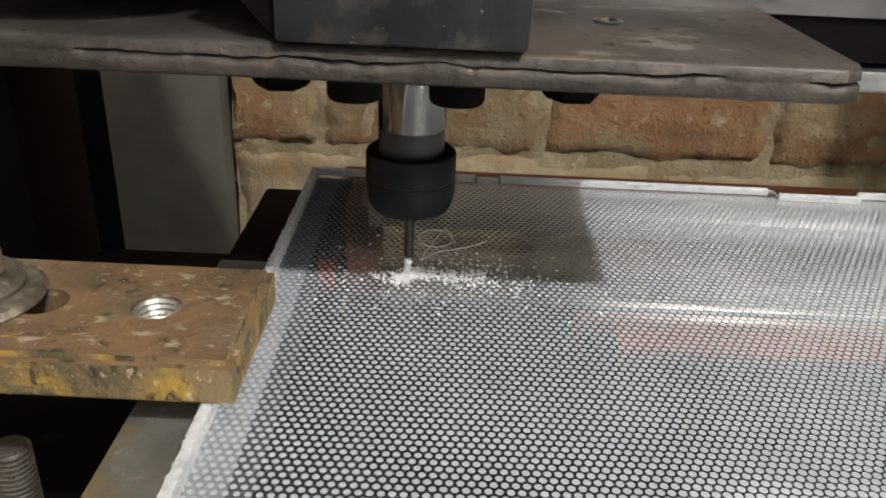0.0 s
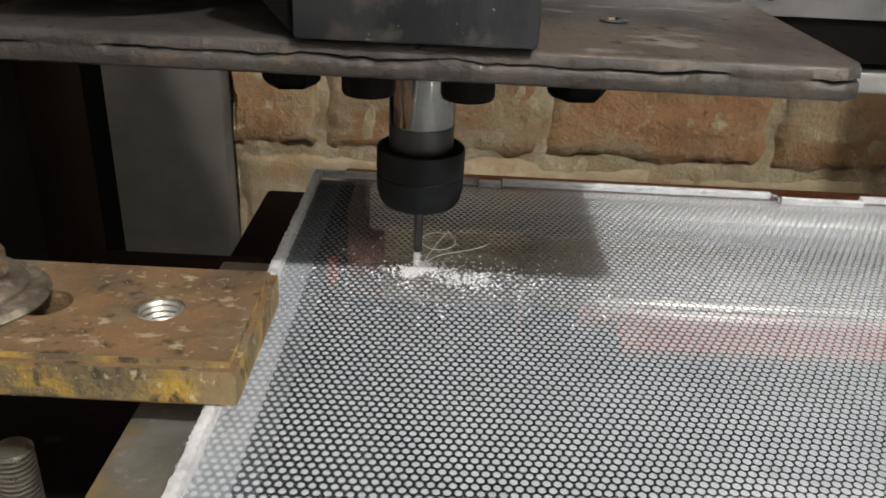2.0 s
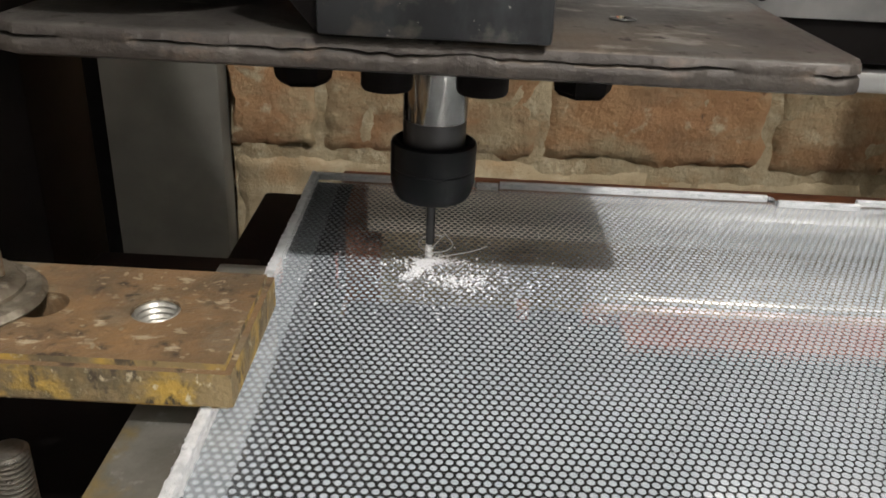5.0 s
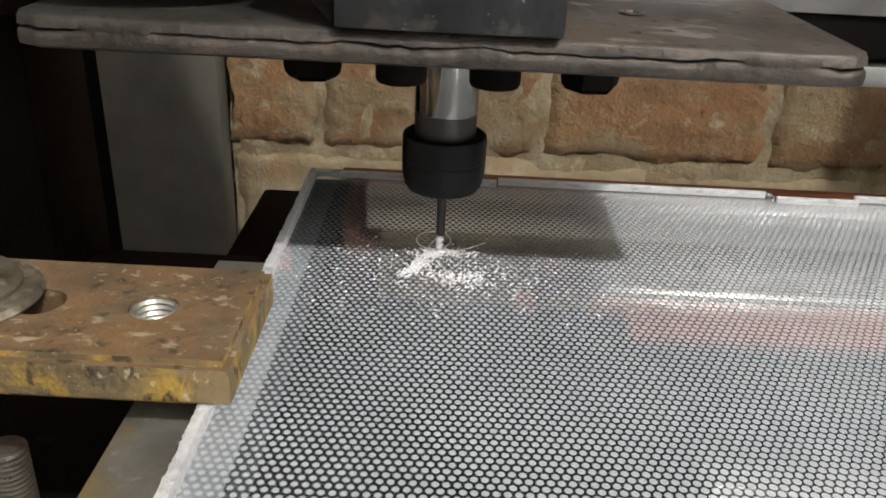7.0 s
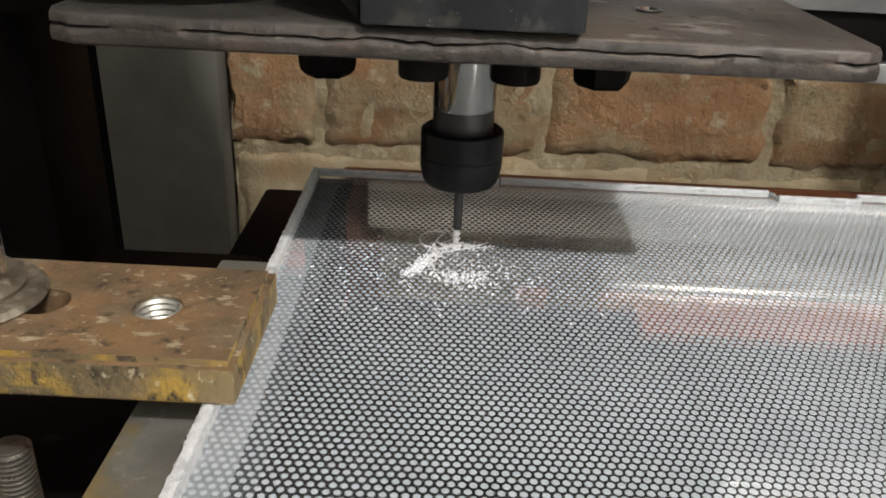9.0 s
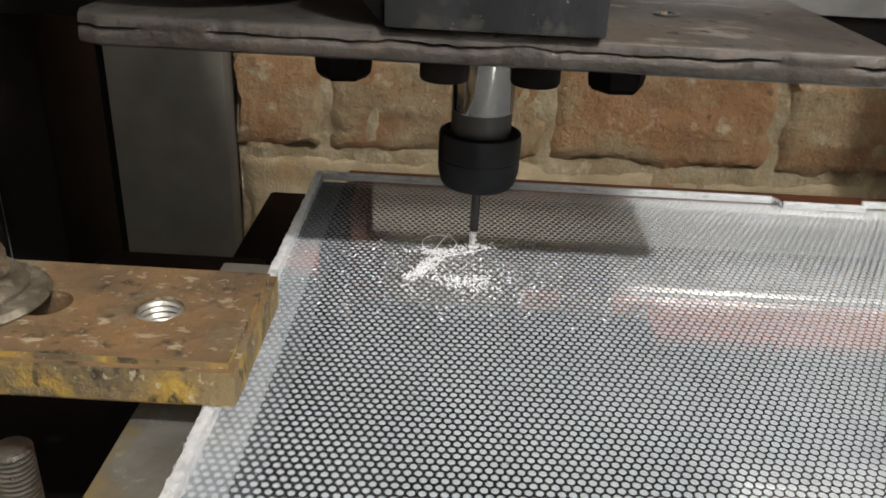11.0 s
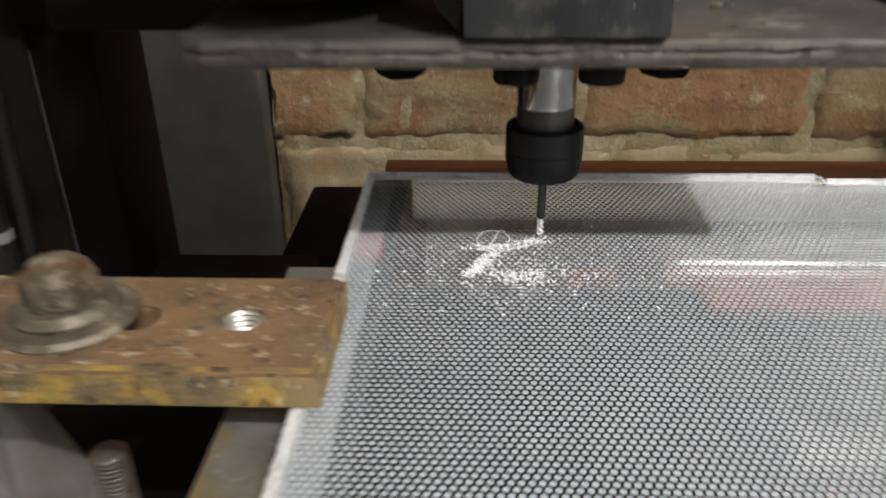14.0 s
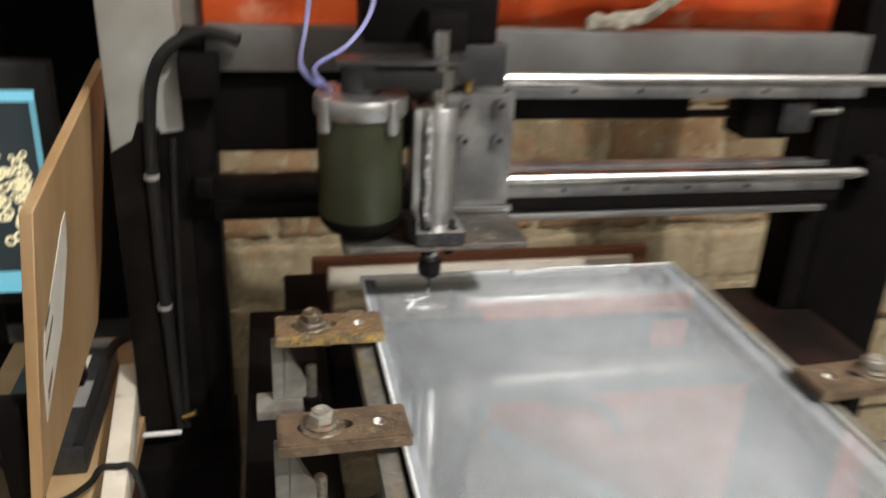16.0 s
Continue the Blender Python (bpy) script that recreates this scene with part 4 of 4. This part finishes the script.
def curl():
    bm = bmesh.new()
    c = (0.0516, -0.0630)
    cord(bm, [(c[0] + (0.0052 + 0.0010 * q / 14) * math.cos(1.0 + q * 0.46), c[1] + 0.0068 * math.sin(1.0 + q * 0.46), 0.0006) for q in range(15)] + [(0.0476, -0.0790, 0.0006), (0.0520, -0.0745, 0.0008), (0.0575, -0.0718, 0.0009), (0.0640, -0.0690, 0.0012), (0.0692, -0.0662, 0.002)], 0.00017, 5, 5)
    solo("acrylic_thread", bm, CHIP, "thin curled acrylic thread on the sheet", "swarf")


curl()


# ---- behind the sheet ----
def board_frame():
    root = thing("brown_board", (0, 0.372, FLOOR_Z), "brown wooden board frame standing behind the sheet", "board")
    z = -FLOOR_Z
    part("top_rail", B(-0.040, 0.565, 0.0, 0.020, z - 0.200, z - 0.1455, 0.002), BROWNWOOD, root)
    part("leg", B(-0.040, -0.004, 0.0005, 0.0195, 0, z - 0.2005, 0.002), BROWNWOOD, root)
    part("leg", B(0.525, 0.565, 0.0005, 0.0195, 0, z - 0.2005, 0.002), BROWNWOOD, root)


board_frame()
# band of light on the board, put into the colour of a pale strip
solo("bright_band_strip", B(-0.015, 0.53, 0.357, 0.3718, -0.1965, -0.1560, 0.003), BAND_CREAM, "pale strip on the brown board in place of a bright band of light", "batten")
solo("brown_plank", B(-0.130, -0.030, 0.0895, 0.1542, -0.148, -0.130, 0.002), BROWNWOOD, "dark reddish-brown plank on the clamping rail", "plank")


def side_table():
    root = thing("side_table", (0.64, 0.05, FLOOR_Z), "small black metal table beside the machine bed", "table")
    z = -FLOOR_Z
    part("table_top", B(-0.09, 0.085, -0.10, 0.155, z - 0.165, z - 0.150, 0.002), TABLE, root)
    for x in (-0.07, 0.065):
        for y in (-0.08, 0.135):
            part("leg", B(x - 0.012, x + 0.012, y - 0.012, y + 0.012, 0, z - 0.1655, 0.002), BLACK, root)


side_table()

# ---- left of the machine ----
def plywood():
    root = thing("plywood_screen", (-0.315, 0.07, FLOOR_Z), "leaning plywood panel with a torn paper label", "plywood panel")
    z = -FLOOR_Z

    def slab(pts, x0, x1, bevel):
        bm = bmesh.new()
        a = [bm.verts.new((x0 - 0.1 * (0.15 - q), y, z + q)) for y, q in pts]
        b = [bm.verts.new((x1 - 0.1 * (0.15 - q), y, z + q)) for y, q in pts]
        n = len(pts)
        bm.faces.new(a), bm.faces.new(b[::-1])
        for k in range(n):
            bm.faces.new((a[k], a[(k + 1) % n], b[(k + 1) % n], b[k]))
        if bevel:
            bmesh.ops.bevel(bm, geom=list(bm.edges), offset=bevel, segments=1, affect="EDGES")
        return bm

    panel = part("panel", slab([(-0.208, -0.182), (0.115, -0.142), (0.150, -0.06), (0.203, 0.205), (-0.194, 0.140)], -0.012, 0.0, 0.001), WOOD, root)
    part("label", slab([(-0.178, -0.10), (-0.10, -0.035), (-0.062, 0.045), (-0.066, 0.092), (-0.084, 0.085), (-0.176, 0.0), (-0.184, -0.05)], 0.0002, 0.0008, 0), PAPER, panel, "torn faded paper label", smooth=0)
    part("label_print", slab([(-0.172, 0.002), (-0.150, 0.018), (-0.150, 0.026), (-0.170, 0.010)], 0.0009, 0.0012, 0), CABLE, panel, "faded dark print", smooth=0)
    part("label_print", slab([(-0.176, -0.030), (-0.140, 0.0), (-0.140, 0.006), (-0.175, -0.022)], 0.0009, 0.0012, 0), BRASS, panel, "faded yellow print", smooth=0)
    part("label_print", slab([(-0.172, -0.080), (-0.152, -0.062), (-0.150, -0.05), (-0.171, -0.066)], 0.0009, 0.0012, 0), BROWNWOOD, panel, "faded red print", smooth=0)
    part("stay", B(-0.075, -0.048, -0.18, -0.15, z - 0.2545, z - 0.08, 0.002), BLACK, root)
    part("stay", B(-0.075, -0.048, 0.07, 0.10, z - 0.2545, z - 0.08, 0.002), BLACK, root)
    return root


plywood()


def monitor():
    root = thing("monitor", (-0.588, 0.36, FLOOR_Z), "black flat monitor showing a toolpath on a dark window", "monitor")
    z = -FLOOR_Z
    case = part("case", B(-0.21, 0.185, -0.008, 0.030, z - 0.19, z + 0.185, 0.006), CABLE, root, "black monitor case")
    part("screen", B(-0.19, 0.163, -0.0095, -0.0085, z - 0.167, z + 0.146), glow("dark_window", (0.02, 0.032, 0.036), 0.8), case, "dark glowing window")
    part("title_bar", B(-0.19, 0.163, -0.0105, -0.0097, z + 0.130, z + 0.146), glow("cyan_bar", (0.22, 0.62, 0.78), 0.9), case, "pale cyan title bar")
    part("task_bar", B(-0.19, 0.163, -0.0105, -0.0097, z - 0.167, z - 0.132), glow("cyan_task", (0.20, 0.58, 0.72), 0.8), case, "cyan task bar")
    part("window_border", B(0.155, 0.163, -0.0105, -0.0097, z - 0.131, z + 0.129), glow("cyan_edge", (0.16, 0.42, 0.5), 0.8), case, "cyan window border")
    rnd = random.Random(9)
    bm = bmesh.new()
    for k in range(420):
        x, q = rnd.uniform(-0.18, 0.14), rnd.gauss(0.0, 0.034)
        if q < -0.10 or q > 0.075:
            continue
        a = rnd.uniform(0.004, 0.009)
        m = Matrix.Translation((x, -0.0102, z - 0.01 + q)) @ pose(0, 0, 0, 90)
        sg = 10
        lathe(bm, [(a * 0.55, 0), (a, 0), (a, 0.0003), (a * 0.55, 0.0003)], m=m, seg=sg)
    part("toolpath", bm, glow("toolpath_yellow", (0.95, 0.83, 0.50), 0.9), case, "pale yellow looping toolpath")
    part("stand", B(-0.05, 0.05, 0.031, 0.06, 0.02, z - 0.02, 0.004), CABLE, root)
    part("base", B(-0.14, 0.14, -0.06, 0.12, 0, 0.02, 0.004), CABLE, root)
    return root


monitor()


def bench():
    root = thing("side_bench", (-0.42, 0.05, FLOOR_Z), "brown wooden side bench under the control gear", "bench")
    z = -FLOOR_Z
    part("bench_top", B(-0.0895, 0.135, -0.40, 0.30, z - 0.280, z - 0.255, 0.002), WOOD, root, "orange-brown wooden top")
    # no cover: darkness behind the plywood is put into this end's colour
    part("bench_top", B(-0.35, -0.09, -0.40, 0.30, z - 0.280, z - 0.255, 0.002), BLACK, root, "far end of the top, blackened for the darkness behind the plywood")
    for x in (-0.32, 0.085):
        for y in (-0.36, 0.26):
            part("leg", B(x - 0.02, x + 0.02, y - 0.02, y + 0.02, 0, z - 0.2805, 0.002), BROWNWOOD, root)


bench()


def gear():
    root = thing("power_unit", (-0.397, 0.125, -0.2548), "dark boxy power unit with pale worn patches on the bench", "power unit")
    case = part("case", B(-0.060, 0.060, -0.125, 0.125, 0.0, 0.040, 0.005), DARKSTEEL, root)
    part("label", B(-0.040, 0.030, 0.062, 0.098, 0.0402, 0.041), WHITEPAINT, case, "pale label")
    part("worn_patch", B(-0.030, 0.046, -0.035, 0.028, 0.0402, 0.0408), DEVICE, case, "worn grey-brown patch")
    part("worn_patch", B(-0.055, 0.0, -0.09, -0.05, 0.0402, 0.0408), DEVICE, case, "worn grey-brown patch")
    part("end_cap", B(-0.062, 0.050, 0.1255, 0.140, 0.0, 0.046, 0.003), DEVICE, root, "grey end cap")
    b = bmesh.new()
    cord(b, [(-0.01, -0.055, 0.041), (0.008, -0.045, 0.058), (0.028, -0.052, 0.041)], 0.003, 8)
    part("handle", b, CHROME, root, "small steel handle")
    b = bmesh.new()
    cord(b, [(0.052, -0.12, 0.040), (0.054, 0.0, 0.044), (0.056, 0.10, 0.046), (0.080, 0.130, 0.05), (0.108, 0.095, 0.046)], 0.007, 8)
    part("strap", b, CABLE, root, "black strap")
    ob = solo("white_slat", B(-0.0135, 0.0135, -0.165, 0.150, 0, 0.046, 0.003), WHITEPAINT, "off-white painted wooden slat on the bench", "slat", at=(-0.2985, 0.035, -0.2548))
    ob.rotation_euler = (0, 0, radians(4.4))
    b = bmesh.new()
    cord(b, [(-0.47, -0.045, -0.2505), (-0.37, -0.055, -0.2505), (-0.325, -0.055, -0.228), (-0.308, -0.055, -0.206), (-0.290, -0.056, -0.2045), (-0.272, -0.06, -0.208), (-0.258, -0.08, -0.27), (-0.252, -0.10, -0.46)], 0.004, 8)
    solo("loose_cable", b, CABLE, "loose black cable over the slat", "cable")
    dev = thing("grey_device", (-0.47, -0.16, -0.2548), "grey rounded device casing with two pale stickers", "device")
    part("casing", B(-0.10, 0.055, -0.10, 0.13, 0, 0.055, 0.014), DEVICE, dev)
    part("sticker", B(0.0, 0.030, 0.07, 0.10, 0.0552, 0.0558), WHITEPLASTIC, dev, "pale bluish sticker")
    part("sticker", B(0.0, 0.034, 0.025, 0.060, 0.0552, 0.0558), WHITEPLASTIC, dev, "pale bluish sticker")


gear()


# ---- tarp above ----
def tarp(x0, x1, z0, z1, y, seed, name, label):
    bm = bmesh.new()
    nx, nz = 80, 56
    vs = []
    for j in range(nz + 1):
        row = []
        for i in range(nx + 1):
            u, v = i / nx, j / nz
            x, z = x0 + (x1 - x0) * u, z0 + (z1 - z0) * v
            q = noise.noise(Vector((x * 6 + seed, z * 9, seed))) * 0.030 + noise.noise(Vector((x * 17 + seed, z * 21, seed + 3))) * 0.012 + 0.022 * abs(noise.noise(Vector((x * 11 + z * 4, z * 5 - x * 3, seed + 7)))) ** 0.6
            hem = 0.055 * min(max((x - 0.20) / 0.25, 0.0), 1.0)
            if z - z0 < hem:
                q = q * 0.5 + 0.045 * (1 - (z - z0) / hem)
            row.append(bm.verts.new((x, y + min(q, 0.05), z + (0.012 * noise.noise(Vector((x * 6, seed, 0))) if j == 0 else 0))))
        vs.append(row)
    for a, b in zip(vs, vs[1:]):
        for i in range(nx):
            bm.faces.new((a[i], a[i + 1], b[i + 1], b[i]))
    r = bmesh.ops.solidify(bm, geom=list(bm.faces), thickness=0.0012)
    solo(name, bm, TARP, label, "tarpaulin", smooth=60)


tarp(-0.20, 1.35, 0.205, 1.30, 0.54, 1.3, "tarpaulin", "crumpled bright orange tarpaulin hung behind the gantry")


def pale_sheet():
    bm = bmesh.new()
    n = 14
    rows = []
    for j in range(n + 1):
        v = j / n
        z = 0.60 + 0.42 * v
        left, right = 0.330 - 0.15 * v, 0.342 + 0.58 * v
        half, c = (right - left) / 2, (right + left) / 2
        rows.append([bm.verts.new((c + half * (2 * i / n - 1), 0.504 + 0.012 * noise.noise(Vector((i * 0.5, j * 0.4, 2))), z)) for i in range(n + 1)])
    for a, b in zip(rows, rows[1:]):
        for i in range(n):
            bm.faces.new((a[i], a[i + 1], b[i + 1], b[i]))
    bmesh.ops.solidify(bm, geom=list(bm.faces), thickness=0.001)
    solo("pale_sheet", bm, WHITEPLASTIC, "pale plastic sheet hung over the tarpaulin", "plastic sheet", smooth=60)


pale_sheet()


def rag():
    bm = bmesh.new()
    cord(bm, [(0.30, 0.175, 0.284), (0.335, 0.17, 0.287), (0.375, 0.168, 0.294), (0.41, 0.17, 0.318), (0.44, 0.18, 0.36)], 0.010, 10, 8)
    for v in bm.verts:
        v.co += Vector((0, 1, 0.6)) * noise.noise(v.co * 70) * 0.006
    return solo("rag", bm, RAGCLOTH, "twisted pale rag draped over the gantry beam", "rag")


cloth = rag()


# ---- movement ----
HEAD_PATH = [(0, 0.0440, -0.0887), (1, 0.0447, -0.0857), (2, 0.0455, -0.0825), (3, 0.0468, -0.0797), (4, 0.0481, -0.0770), (5.2, 0.0504, -0.0742), (6.5, 0.0530, -0.0718), (7.5, 0.0550, -0.0687), (8.5, 0.0573, -0.0664), (10, 0.0608, -0.0640), (11, 0.0632, -0.0629), (12, 0.0660, -0.0613), (13, 0.0675, -0.0587), (14, 0.0688, -0.0568), (15, 0.0715, -0.0525), (16, 0.0730, -0.0505)]


def motions():
    walk(gantry, [(t, pose(0, y, 0)) for t, x, y in HEAD_PATH])
    walk(cloth, [(t, pose(0, y, 0)) for t, x, y in HEAD_PATH])
    walk(head, [(t, pose(x, y, 0)) for t, x, y in HEAD_PATH])

    def head_at(t):
        for (t0, x0, y0), (t1, x1, y1) in zip(HEAD_PATH, HEAD_PATH[1:]):
            if t <= t1:
                f = (t - t0) / (t1 - t0)
                return x0 + (x1 - x0) * f, y0 + (y1 - y0) * f
        return HEAD_PATH[-1][1:]

    for row, ob in clumps:
        left, x, y = row[:3]
        rows = [(t, pose(hx, hy - 0.002, 0)) for t, hx, hy in HEAD_PATH if t < left - 0.3]
        hx, hy = head_at(max(left - 0.2, 0))
        rows += [(max(left - 0.2, 0.0), pose(hx, hy - 0.002, 0)), (left + 0.2, pose(x, y, 0)), (16.0, pose(x, y, 0))]
        walk(ob, rows)


motions()
